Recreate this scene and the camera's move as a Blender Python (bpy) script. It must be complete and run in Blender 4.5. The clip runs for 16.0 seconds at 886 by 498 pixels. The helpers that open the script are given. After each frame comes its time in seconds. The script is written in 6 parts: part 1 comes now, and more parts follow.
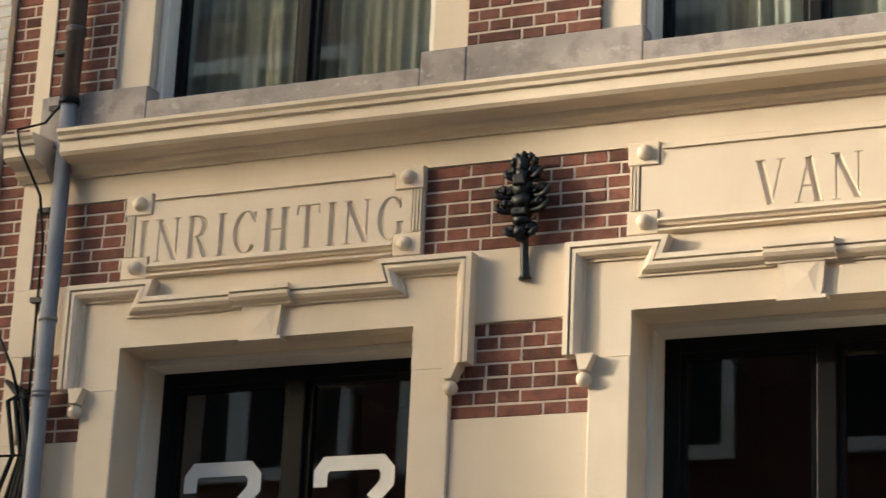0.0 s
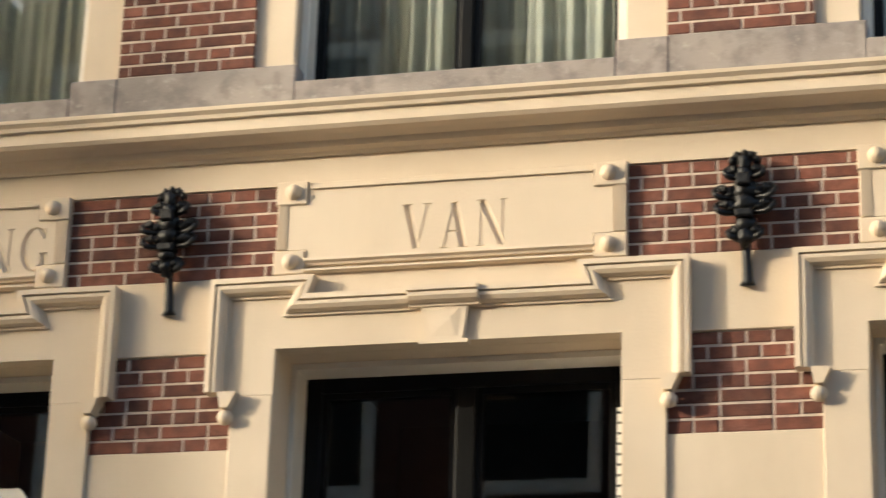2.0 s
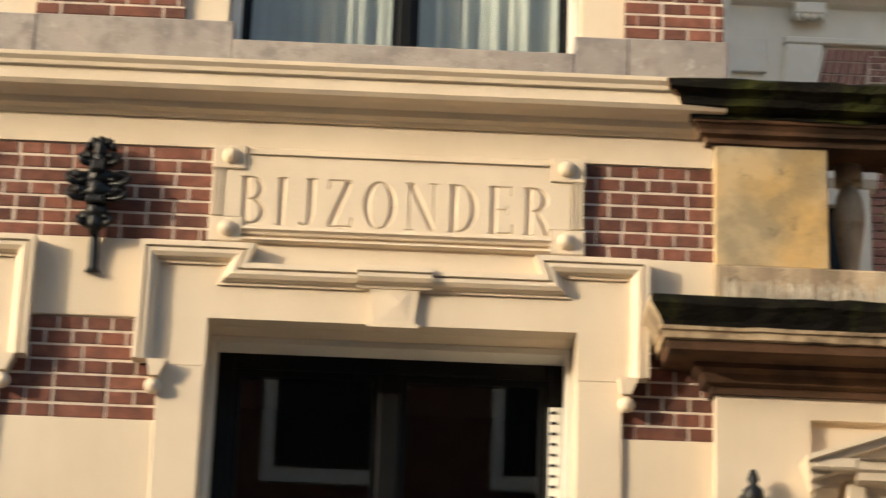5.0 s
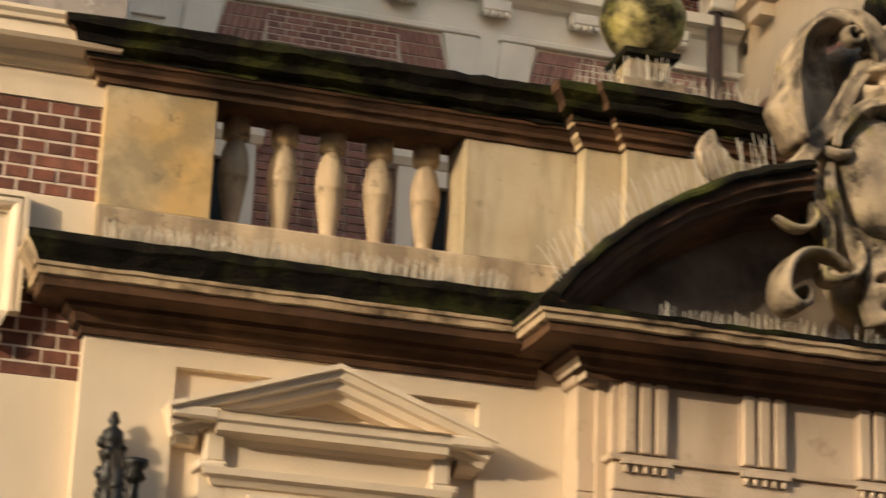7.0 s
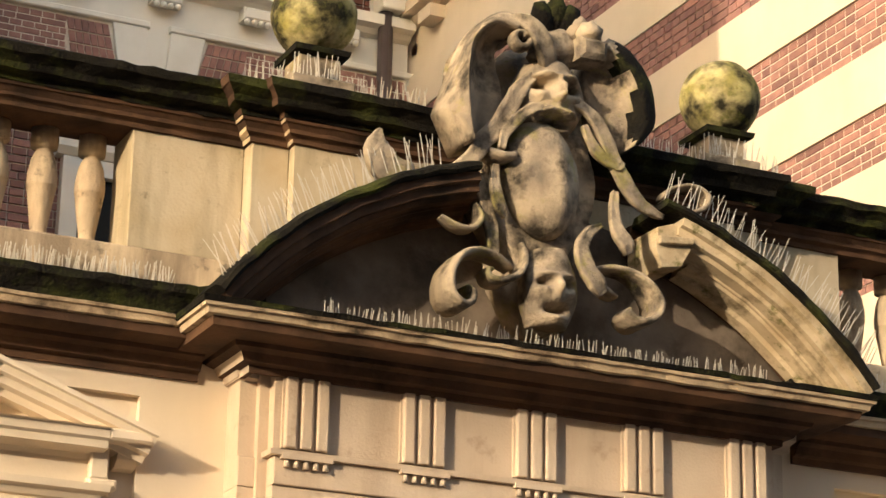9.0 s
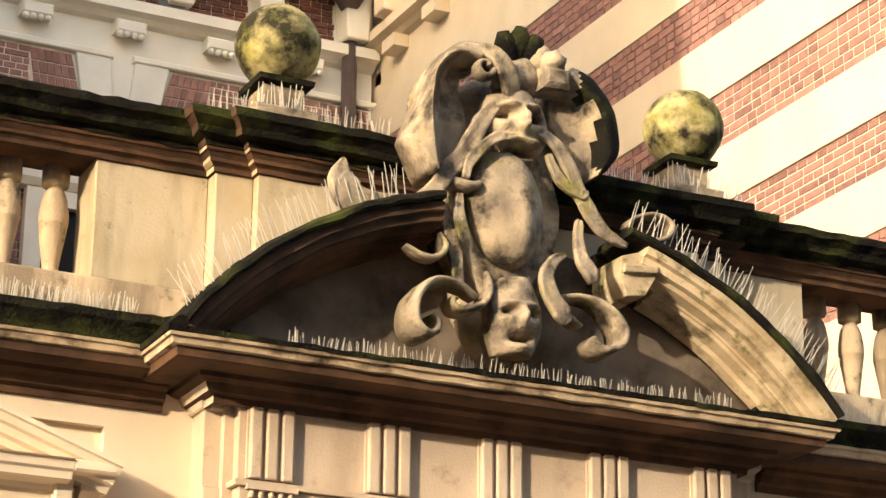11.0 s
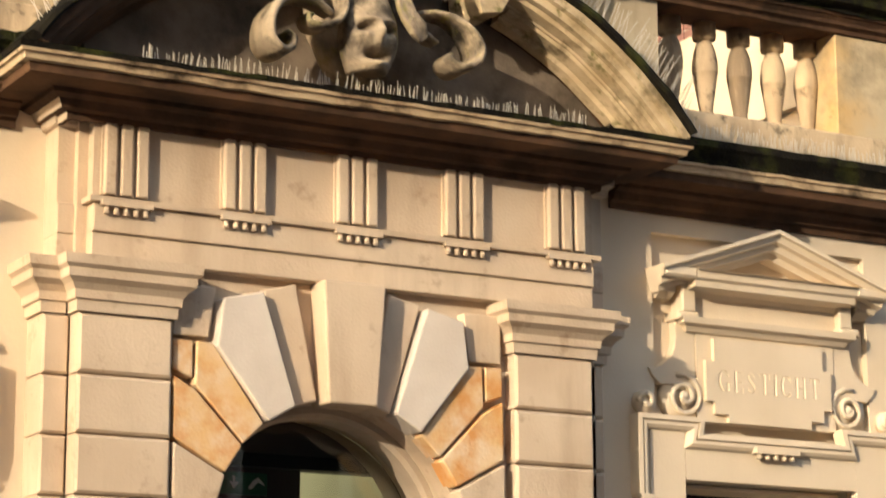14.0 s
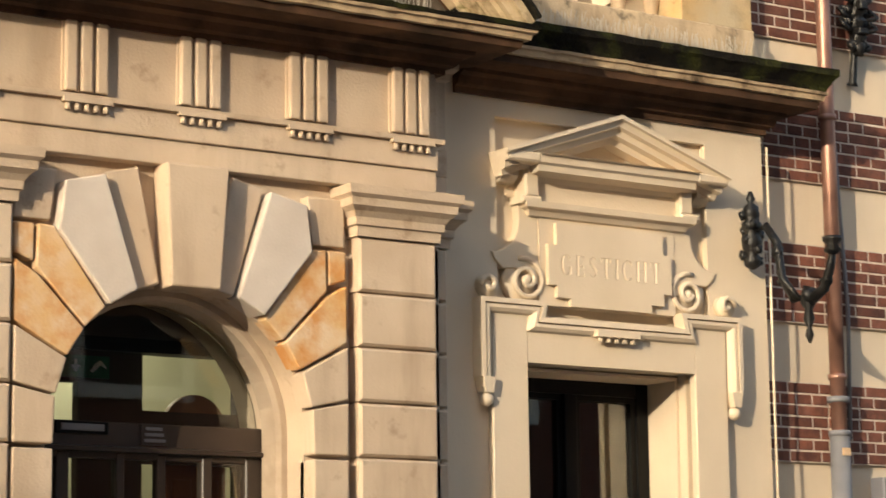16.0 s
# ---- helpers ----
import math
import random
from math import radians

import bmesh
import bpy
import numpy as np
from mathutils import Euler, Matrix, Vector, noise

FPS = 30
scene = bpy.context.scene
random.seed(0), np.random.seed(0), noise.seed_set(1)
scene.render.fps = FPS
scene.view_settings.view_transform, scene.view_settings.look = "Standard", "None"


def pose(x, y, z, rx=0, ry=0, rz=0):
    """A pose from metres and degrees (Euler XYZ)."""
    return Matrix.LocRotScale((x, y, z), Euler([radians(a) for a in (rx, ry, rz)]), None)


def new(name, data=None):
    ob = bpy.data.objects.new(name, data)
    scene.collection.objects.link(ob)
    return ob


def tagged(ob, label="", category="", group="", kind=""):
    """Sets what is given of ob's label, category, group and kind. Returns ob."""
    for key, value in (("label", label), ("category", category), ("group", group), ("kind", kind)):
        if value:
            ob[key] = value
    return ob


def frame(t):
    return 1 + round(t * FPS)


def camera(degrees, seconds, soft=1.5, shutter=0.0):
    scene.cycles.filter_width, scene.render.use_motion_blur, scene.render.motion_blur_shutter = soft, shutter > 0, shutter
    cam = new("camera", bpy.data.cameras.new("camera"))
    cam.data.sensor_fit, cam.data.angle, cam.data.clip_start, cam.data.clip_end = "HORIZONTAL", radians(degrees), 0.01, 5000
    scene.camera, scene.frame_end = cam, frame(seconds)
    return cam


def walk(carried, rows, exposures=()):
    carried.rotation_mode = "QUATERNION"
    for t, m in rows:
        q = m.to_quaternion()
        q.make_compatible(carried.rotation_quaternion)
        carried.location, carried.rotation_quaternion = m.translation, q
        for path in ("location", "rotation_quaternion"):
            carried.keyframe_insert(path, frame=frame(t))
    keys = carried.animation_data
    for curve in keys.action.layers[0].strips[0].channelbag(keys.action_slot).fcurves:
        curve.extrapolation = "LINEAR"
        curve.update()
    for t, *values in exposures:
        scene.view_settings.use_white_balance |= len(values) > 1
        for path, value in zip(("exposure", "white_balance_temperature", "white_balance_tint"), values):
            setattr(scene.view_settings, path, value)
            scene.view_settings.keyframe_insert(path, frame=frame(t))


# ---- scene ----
# ---- camera: stands across the street and pans from the wing to the portal ----
cam = camera(20.84, 16.0, soft=1.4, shutter=0.5)
EYE = (0.0, -9.6, 1.65)
TURNS = [  # seconds, turn to the right, tilt up, roll
    (0.0, -24.00, 17.74, 2.67),
    (0.5, -22.60, 17.79, 2.19),
    (1.0, -20.58, 18.22, 2.23),
    (1.5, -18.06, 18.36, 2.24),
    (2.0, -15.19, 18.99, 1.76),
    (2.5, -12.45, 18.74, 1.67),
    (3.0, -9.80, 18.69, 1.84),
    (3.2, -9.06, 18.88, 1.17),
    (5.3, 3.56, 19.28, 2.31),
    (5.5, 5.33, 19.12, 2.40),
    (6.0, 9.77, 18.82, 2.64),
    (6.5, 12.74, 18.93, 2.56),
    (7.0, 16.65, 18.43, 2.36),
    (7.5, 18.99, 18.09, 2.35),
    (8.0, 22.53, 17.79, 1.55),
    (8.5, 23.79, 18.20, 1.05),
    (9.0, 25.02, 18.56, 1.08),
    (9.2, 25.21, 18.68, 0.90),
    (11.3, 26.22, 19.27, 0.57),
    (11.5, 26.95, 18.99, 0.75),
    (12.0, 28.20, 18.12, 1.02),
    (12.5, 27.83, 16.59, 1.17),
    (13.0, 27.78, 15.19, 0.55),
    (13.5, 28.80, 14.21, 0.41),
    (14.0, 29.48, 12.55, -0.23),
    (14.5, 30.24, 11.46, -0.37),
    (15.0, 30.74, 10.68, -0.59),
    (15.5, 31.99, 10.29, -0.68),
    (16.0, 33.24, 9.75, -0.70),
]
walk(cam, [(t, pose(*EYE, 90 + tilt, 0, -turn) @ pose(0, 0, 0, 0, 0, roll)) for t, turn, tilt, roll in TURNS],
     exposures=[(0.0, 1.03, 5700, 5), (2.0, 1.03, 5800, 5), (3.0, 1.10, 5850, 5), (5.5, 0.92, 6150, 6), (7.0, 0.76, 6550, 8), (9.0, 1.23, 6500, 8), (12.5, 1.68, 6350, 7), (14.5, 1.22, 6350, 7), (16.0, 1.16, 6350, 7)])


# ---- light ----
SUN_AZ, SUN_EL = 62.0, 13.0  # degrees to the left of the facade's normal, and above the horizon
world = bpy.data.worlds.new("sky")
scene.world = world
world.use_nodes = True
wn = world.node_tree.nodes
sky = wn.new("ShaderNodeTexSky")
sky.sky_type, sky.sun_disc = "NISHITA", False
sky.sun_elevation, sky.sun_rotation = radians(SUN_EL), radians(180 + SUN_AZ)
sky.air_density, sky.dust_density, sky.ozone_density = 1.0, 5.0, 0.4
wn["Background"].inputs["Strength"].default_value = 0.20
world.node_tree.links.new(sky.outputs[0], wn["Background"].inputs["Color"])
sun = new("sun", bpy.data.lights.new("sun", "SUN"))
sun.data.energy, sun.data.angle, sun.data.color = 1.9, radians(0.6), (1.0, 0.83, 0.62)
sun_way = Vector((-math.sin(radians(SUN_AZ)) * math.cos(radians(SUN_EL)), -math.cos(radians(SUN_AZ)) * math.cos(radians(SUN_EL)), math.sin(radians(SUN_EL))))
sun.rotation_mode = "QUATERNION"
sun.rotation_quaternion = sun_way.to_track_quat("Z", "Y")
scene.view_settings.exposure = 0.0


# ---- materials ----
def mat(name, c1, c2=None, rough=0.8, scale=6.0, fine=90.0, bump=0.15, metal=0.0, stain=None, stain_scale=1.3, stain_amt=0.5, streak=False, vary=0.0, spec=0.5, stain_lo=0.5, moss=None):
    """Painted, mineral or metal surface: two tones mixed by broad noise, fine grain in relief, and stains with soft-edged shapes."""
    m = bpy.data.materials.new(name)
    m.use_nodes = True
    nt = m.node_tree
    n, l = nt.nodes, nt.links
    b = n["Principled BSDF"]
    b.inputs["Roughness"].default_value, b.inputs["Metallic"].default_value = rough, metal
    b.inputs["Specular IOR Level"].default_value = spec
    geo = n.new("ShaderNodeNewGeometry")
    co = geo.outputs["Position"]
    broad = n.new("ShaderNodeTexNoise")
    broad.inputs["Scale"].default_value, broad.inputs["Detail"].default_value = scale, 6
    l.new(co, broad.inputs["Vector"])
    c2 = c2 or tuple(v * 0.82 for v in c1)
    mix = n.new("ShaderNodeMix")
    mix.data_type = "RGBA"
    mix.inputs[6].default_value, mix.inputs[7].default_value = (*c1, 1), (*c2, 1)
    ramp = n.new("ShaderNodeMapRange")
    ramp.inputs[1].default_value, ramp.inputs[2].default_value = 0.38, 0.66
    l.new(broad.outputs["Fac"], ramp.inputs[0])
    l.new(ramp.outputs[0], mix.inputs[0])
    col = mix.outputs[2]
    if stain:
        sn = n.new("ShaderNodeTexNoise")
        sn.inputs["Scale"].default_value, sn.inputs["Detail"].default_value, sn.inputs["Roughness"].default_value = stain_scale, 8, 0.62
        if streak:
            mp = n.new("ShaderNodeMapping")
            mp.inputs["Scale"].default_value = (1.0, 1.0, 0.16)
            l.new(co, mp.inputs["Vector"])
            l.new(mp.outputs[0], sn.inputs["Vector"])
        else:
            l.new(co, sn.inputs["Vector"])
        sr = n.new("ShaderNodeMapRange")
        sr.inputs[1].default_value, sr.inputs[2].default_value, sr.inputs[4].default_value = stain_lo, stain_lo + 0.17, stain_amt
        l.new(sn.outputs["Fac"], sr.inputs[0])
        m2 = n.new("ShaderNodeMix")
        m2.data_type = "RGBA"
        m2.inputs[7].default_value = (*stain, 1)
        l.new(sr.outputs[0], m2.inputs[0])
        l.new(col, m2.inputs[6])
        col = m2.outputs[2]
    if moss:
        # second growth: colour, size, threshold, strength
        mn = n.new("ShaderNodeTexNoise")
        mn.inputs["Scale"].default_value, mn.inputs["Detail"].default_value, mn.inputs["Roughness"].default_value = moss[1], 9, 0.66
        off = n.new("ShaderNodeMapping")
        off.inputs["Location"].default_value = (7.3, 2.1, 4.4)
        l.new(co, off.inputs["Vector"])
        l.new(off.outputs[0], mn.inputs["Vector"])
        mr2 = n.new("ShaderNodeMapRange")
        mr2.inputs[1].default_value, mr2.inputs[2].default_value, mr2.inputs[4].default_value = moss[2], moss[2] + 0.10, moss[3]
        l.new(mn.outputs["Fac"], mr2.inputs[0])
        m3 = n.new("ShaderNodeMix")
        m3.data_type = "RGBA"
        m3.inputs[7].default_value = (*moss[0], 1)
        l.new(mr2.outputs[0], m3.inputs[0])
        l.new(col, m3.inputs[6])
        col = m3.outputs[2]
    if vary:
        oi = n.new("ShaderNodeObjectInfo")
        hv = n.new("ShaderNodeHueSaturation")
        mr = n.new("ShaderNodeMapRange")
        mr.inputs[3].default_value, mr.inputs[4].default_value = 1 - vary, 1 + vary
        isl = n.new("ShaderNodeMath")
        isl.operation = "ADD"
        l.new(oi.outputs["Random"], isl.inputs[0])
        l.new(geo.outputs["Random Per Island"], isl.inputs[1])
        fr = n.new("ShaderNodeMath")
        fr.operation = "FRACT"
        l.new(isl.outputs[0], fr.inputs[0])
        l.new(fr.outputs[0], mr.inputs[0])
        l.new(mr.outputs[0], hv.inputs["Value"])
        l.new(col, hv.inputs["Color"])
        col = hv.outputs[0]
    l.new(col, b.inputs["Base Color"])
    grain = n.new("ShaderNodeTexNoise")
    grain.inputs["Scale"].default_value, grain.inputs["Detail"].default_value = fine, 4
    l.new(co, grain.inputs["Vector"])
    add = n.new("ShaderNodeMath")
    add.operation = "ADD"
    l.new(grain.outputs["Fac"], add.inputs[0])
    l.new(broad.outputs["Fac"], add.inputs[1])
    bp = n.new("ShaderNodeBump")
    bp.inputs["Strength"].default_value, bp.inputs["Distance"].default_value = bump, 0.01
    l.new(add.outputs[0], bp.inputs["Height"])
    l.new(bp.outputs[0], b.inputs["Normal"])
    rr = n.new("ShaderNodeMapRange")
    rr.inputs[3].default_value, rr.inputs[4].default_value = max(rough - 0.1, 0.02), min(rough + 0.1, 1)
    l.new(grain.outputs["Fac"], rr.inputs[0])
    l.new(rr.outputs[0], b.inputs["Roughness"])
    return m


CREAM = mat("cream_paint", (0.68, 0.565, 0.42), (0.625, 0.515, 0.375), 0.6, 2.2, 70, 0.10, stain=(0.52, 0.42, 0.29), stain_scale=3.0, stain_amt=0.22, streak=True)
WHITE = mat("white_paint", (0.74, 0.70, 0.62), (0.66, 0.62, 0.54), 0.5, 3, 80, 0.08)
BRICK = mat("red_brick", (0.170, 0.058, 0.034), (0.098, 0.036, 0.024), 0.85, 14, 120, 0.5, stain=(0.25, 0.11, 0.075), stain_scale=9, stain_amt=0.5, vary=0.38)
BRICK_PALE = mat("pale_red_brick", (0.28, 0.145, 0.115), (0.215, 0.105, 0.09), 0.85, 14, 120, 0.4, vary=0.25)
MORTAR = mat("mortar", (0.64, 0.54, 0.44), (0.50, 0.415, 0.34), 0.9, 20, 140, 0.4)
BLUESTONE = mat("grey_sill_stone", (0.33, 0.285, 0.255), (0.24, 0.21, 0.195), 0.7, 4, 90, 0.25, stain=(0.17, 0.145, 0.14), stain_scale=9, stain_amt=0.75, stain_lo=0.47, moss=((0.46, 0.42, 0.37), 14.0, 0.57, 0.6))
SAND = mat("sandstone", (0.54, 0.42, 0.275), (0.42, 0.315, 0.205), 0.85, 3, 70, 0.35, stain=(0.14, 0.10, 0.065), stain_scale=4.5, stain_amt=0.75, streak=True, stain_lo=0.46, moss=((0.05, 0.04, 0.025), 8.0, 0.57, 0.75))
SAND_OCHRE = mat("ochre_sandstone", (0.46, 0.37, 0.24), (0.50, 0.32, 0.12), 0.85, 2.6, 60, 0.3, stain=(0.16, 0.13, 0.08), stain_scale=3.4, stain_amt=0.6, stain_lo=0.48, moss=((0.06, 0.05, 0.03), 11.0, 0.60, 0.6))
SAND_GREY = mat("streaked_attic_stone", (0.45, 0.37, 0.255), (0.38, 0.29, 0.17), 0.85, 3.2, 60, 0.35, stain=(0.20, 0.17, 0.105), stain_scale=5.0, stain_amt=0.6, streak=True, stain_lo=0.47, moss=((0.09, 0.08, 0.04), 13.0, 0.60, 0.5))
SAND_PALE = mat("pale_sandstone", (0.57, 0.455, 0.335), (0.475, 0.365, 0.26), 0.8, 2.2, 70, 0.25, stain=(0.33, 0.24, 0.16), stain_scale=4.2, stain_amt=0.45, streak=True, stain_lo=0.49, moss=((0.24, 0.15, 0.085), 6.0, 0.58, 0.45))
SAND_PINK = mat("orange_sandstone", (0.64, 0.50, 0.34), (0.60, 0.36, 0.14), 0.8, 5, 60, 0.25, stain=(0.52, 0.22, 0.045), stain_scale=4.2, stain_amt=0.9, stain_lo=0.47)
GREY_SAND = mat("smooth_pale_stone", (0.60, 0.53, 0.46), (0.52, 0.45, 0.385), 0.75, 4, 80, 0.12)
# pale ring stone toned brown, the shade inside the arch put into its colour
RINGSTONE = mat("shade_browned_ring_stone", (0.43, 0.345, 0.26), (0.34, 0.265, 0.195), 0.8, 4, 80, 0.15, stain=(0.22, 0.16, 0.11), stain_scale=3, stain_amt=0.5)
# weathered brown of the bed moulds; on the left rib it stands for shade
SAND_BROWN = mat("brown_weathering_and_rib_shade", (0.115, 0.060, 0.032), (0.055, 0.030, 0.018), 0.9, 4, 60, 0.3, stain=(0.020, 0.013, 0.008), stain_scale=2.4, stain_amt=0.85, spec=0.2)
WEATHERED = mat("stained_fascia_stone", (0.50, 0.38, 0.24), (0.36, 0.25, 0.15), 0.9, 5, 60, 0.4, stain=(0.03, 0.022, 0.014), stain_scale=5, stain_amt=0.9, spec=0.2, stain_lo=0.50)
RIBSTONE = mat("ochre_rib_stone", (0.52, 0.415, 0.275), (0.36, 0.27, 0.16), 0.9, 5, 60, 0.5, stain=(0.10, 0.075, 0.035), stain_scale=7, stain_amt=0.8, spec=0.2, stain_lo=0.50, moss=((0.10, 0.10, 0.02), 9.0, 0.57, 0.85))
TYMPANUM = mat("dark_field_stone", (0.21, 0.165, 0.125), (0.115, 0.088, 0.066), 0.9, 4, 60, 0.4, stain=(0.05, 0.04, 0.03), stain_scale=2.2, stain_amt=0.9, spec=0.15, stain_lo=0.49)
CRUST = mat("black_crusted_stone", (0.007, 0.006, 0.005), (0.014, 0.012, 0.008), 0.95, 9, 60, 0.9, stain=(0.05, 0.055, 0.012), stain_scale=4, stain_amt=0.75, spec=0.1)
STATUE = mat("weathered_carved_stone", (0.385, 0.305, 0.21), (0.195, 0.155, 0.115), 0.9, 7, 60, 0.7, stain=(0.022, 0.018, 0.013), stain_scale=5.5, stain_amt=0.95, spec=0.2, stain_lo=0.49, moss=((0.24, 0.21, 0.05), 4.6, 0.57, 0.65))
MOSSY = mat("mossy_stone", (0.46, 0.39, 0.20), (0.30, 0.26, 0.08), 0.95, 6, 50, 0.7, stain=(0.012, 0.011, 0.007), stain_scale=4.0, stain_amt=0.97, spec=0.15, stain_lo=0.40, moss=((0.11, 0.11, 0.02), 9.0, 0.55, 0.7))
BLACK = mat("black_paint", (0.004, 0.004, 0.004), (0.006, 0.006, 0.006), 0.45, 6, 60, 0.05, spec=0.15)
IRON = mat("black_iron", (0.006, 0.006, 0.006), (0.010, 0.009, 0.009), 0.45, 12, 60, 0.3, spec=0.35)
ZINC = mat("grey_zinc", (0.20, 0.20, 0.21), (0.15, 0.15, 0.165), 0.45, 4, 60, 0.1)
BROWNPIPE = mat("brown_painted_pipe", (0.085, 0.06, 0.055), (0.06, 0.045, 0.042), 0.45, 5, 60, 0.1)
COPPER = mat("copper_pipe", (0.36, 0.20, 0.15), (0.22, 0.12, 0.09), 0.42, 4, 40, 0.1, metal=0.6)
CURTAIN = mat("white_net_curtain", (0.82, 0.86, 0.79), (0.73, 0.77, 0.71), 0.9, 5, 90, 0.1)
WOOD = mat("varnished_wood", (0.23, 0.085, 0.03), (0.15, 0.05, 0.02), 0.35, 5, 40, 0.05)
DARKWOOD = mat("brown_painted_wood", (0.048, 0.033, 0.025), (0.034, 0.024, 0.018), 0.4, 5, 60, 0.05)
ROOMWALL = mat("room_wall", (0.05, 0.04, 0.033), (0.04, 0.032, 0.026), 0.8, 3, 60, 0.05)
HALL = mat("pale_hall_wall", (0.62, 0.61, 0.44), (0.56, 0.55, 0.40), 0.7, 2, 60, 0.05)
# street surface stays out of view, made pale to bounce light on to the facade
ASPHALT = mat("paving", (0.30, 0.26, 0.215), (0.22, 0.19, 0.16), 0.85, 8, 70, 0.4)
ROOFTILE = mat("roof_slate", (0.07, 0.07, 0.075), (0.05, 0.05, 0.055), 0.6, 8, 60, 0.3)
PIN = mat("clear_spike", (0.62, 0.56, 0.46), (0.5, 0.45, 0.36), 0.3, 5, 60, 0.02)
SIGNWHITE = mat("white_film", (0.80, 0.79, 0.76), (0.76, 0.75, 0.72), 0.4, 3, 40, 0.02)
SIGNGREEN = mat("green_sign", (0.01, 0.15, 0.06), (0.01, 0.11, 0.05), 0.4, 3, 40, 0.02)
NEIGHBOUR = mat("limewashed_brick", (0.62, 0.60, 0.55), (0.5, 0.48, 0.44), 0.8, 8, 60, 0.3)

GLASS = bpy.data.materials.new("window_glass")
GLASS.use_nodes = True
gn, gl = GLASS.node_tree.nodes, GLASS.node_tree.links
gn.remove(gn["Principled BSDF"])
gm, gt, gg, gf = gn.new("ShaderNodeMixShader"), gn.new("ShaderNodeBsdfTransparent"), gn.new("ShaderNodeBsdfGlossy"), gn.new("ShaderNodeFresnel")
gg.inputs["Roughness"].default_value = 0.015
gt.inputs["Color"].default_value = (0.86, 0.88, 0.87, 1)
gf.inputs["IOR"].default_value = 1.6
gl.new(gf.outputs[0], gm.inputs[0]), gl.new(gt.outputs[0], gm.inputs[1]), gl.new(gg.outputs[0], gm.inputs[2])
gl.new(gm.outputs[0], gn["Material Output"].inputs["Surface"])


# ---- mesh helpers ----
class Shape:
    """Vertices and faces gathered for one mesh."""

    def __init__(self):
        self.v, self.f, self.smooth = [], [], []

    def add(self, verts, faces, smooth=False):
        o = len(self.v)
        self.v += [tuple(p) for p in verts]
        self.f += [tuple(i + o for i in q) for q in faces]
        self.smooth += [smooth] * len(faces)
        return self

    def box(self, x0, x1, y0, y1, z0, z1, c=0.0):
        """A block from corner to corner; c cuts the four edges of its face towards the street."""
        if x1 < x0: x0, x1 = x1, x0
        if c:
            c = min(c, (x1 - x0) / 3, (z1 - z0) / 3, (y1 - y0) / 2)
            v = [(x0, y1, z0), (x1, y1, z0), (x1, y1, z1), (x0, y1, z1), (x0, y0 + c, z0), (x1, y0 + c, z0), (x1, y0 + c, z1), (x0, y0 + c, z1),
                 (x0 + c, y0, z0 + c), (x1 - c, y0, z0 + c), (x1 - c, y0, z1 - c), (x0 + c, y0, z1 - c)]
            f = [(3, 2, 1, 0), (8, 9, 10, 11)]
            for i in range(4):
                j = (i + 1) % 4
                f += [(i, j, 4 + j, 4 + i), (4 + i, 4 + j, 8 + j, 8 + i)]
        else:
            v = [(x0, y0, z0), (x1, y0, z0), (x1, y1, z0), (x0, y1, z0), (x0, y0, z1), (x1, y0, z1), (x1, y1, z1), (x0, y1, z1)]
            f = [(3, 2, 1, 0), (4, 5, 6, 7), (0, 1, 5, 4), (1, 2, 6, 5), (2, 3, 7, 6), (3, 0, 4, 7)]
        return self.add(v, f)

    def prism(self, pts, y0, y1):
        """A polygon in x, z, listed anticlockwise as seen from the street, from depth y0 (front) to y1."""
        k = len(pts)
        v = [(x, y0, z) for x, z in pts] + [(x, y1, z) for x, z in pts]
        return self.add(v, [tuple(range(k)), tuple(range(2 * k - 1, k - 1, -1))] + [(i, i + k, (i + 1) % k + k, (i + 1) % k) for i in range(k)])

    def sweep(self, path, profile, up, closed=False, caps=True, smooth=False):
        """Profile points (to the right of the way, along up) carried along a flat path with mitred corners."""
        up = Vector(up)
        P = [Vector(p) for p in path]
        n, k, rings = len(P), len(profile), []
        for i in range(n):
            a = (P[i] - P[i - 1]).normalized() if (i or closed) else None
            b = (P[(i + 1) % n] - P[i]).normalized() if (i < n - 1 or closed) else None
            sa, sb = (a or b).cross(up), (b or a).cross(up)
            s = sa + sb
            s = s / max(s.dot(sa), 0.15)
            rings.append([P[i] + s * q[0] + up * q[1] for q in profile])
        o = [p for r in rings for p in r]
        f = []
        for i in range(n if closed else n - 1):
            j = (i + 1) % n
            f += [(i * k + m, i * k + (m + 1) % k, j * k + (m + 1) % k, j * k + m) for m in range(k)]
        if caps and not closed:
            f += [tuple(range(k - 1, -1, -1)), tuple((n - 1) * k + m for m in range(k))]
        return self.add(o, f, smooth)

    def lathe(self, profile, cx, cy, cz, seg=16, smooth=True):
        """Radius and height pairs turned about an upright axis."""
        v = [(cx + r * math.cos(2 * math.pi * i / seg), cy + r * math.sin(2 * math.pi * i / seg), cz + h) for r, h in profile for i in range(seg)]
        k = len(profile)
        f = [(a * seg + i, a * seg + (i + 1) % seg, (a + 1) * seg + (i + 1) % seg, (a + 1) * seg + i) for a in range(k - 1) for i in range(seg)]
        f += [tuple(range(seg - 1, -1, -1)), tuple((k - 1) * seg + i for i in range(seg))]
        return self.add(v, f, smooth)

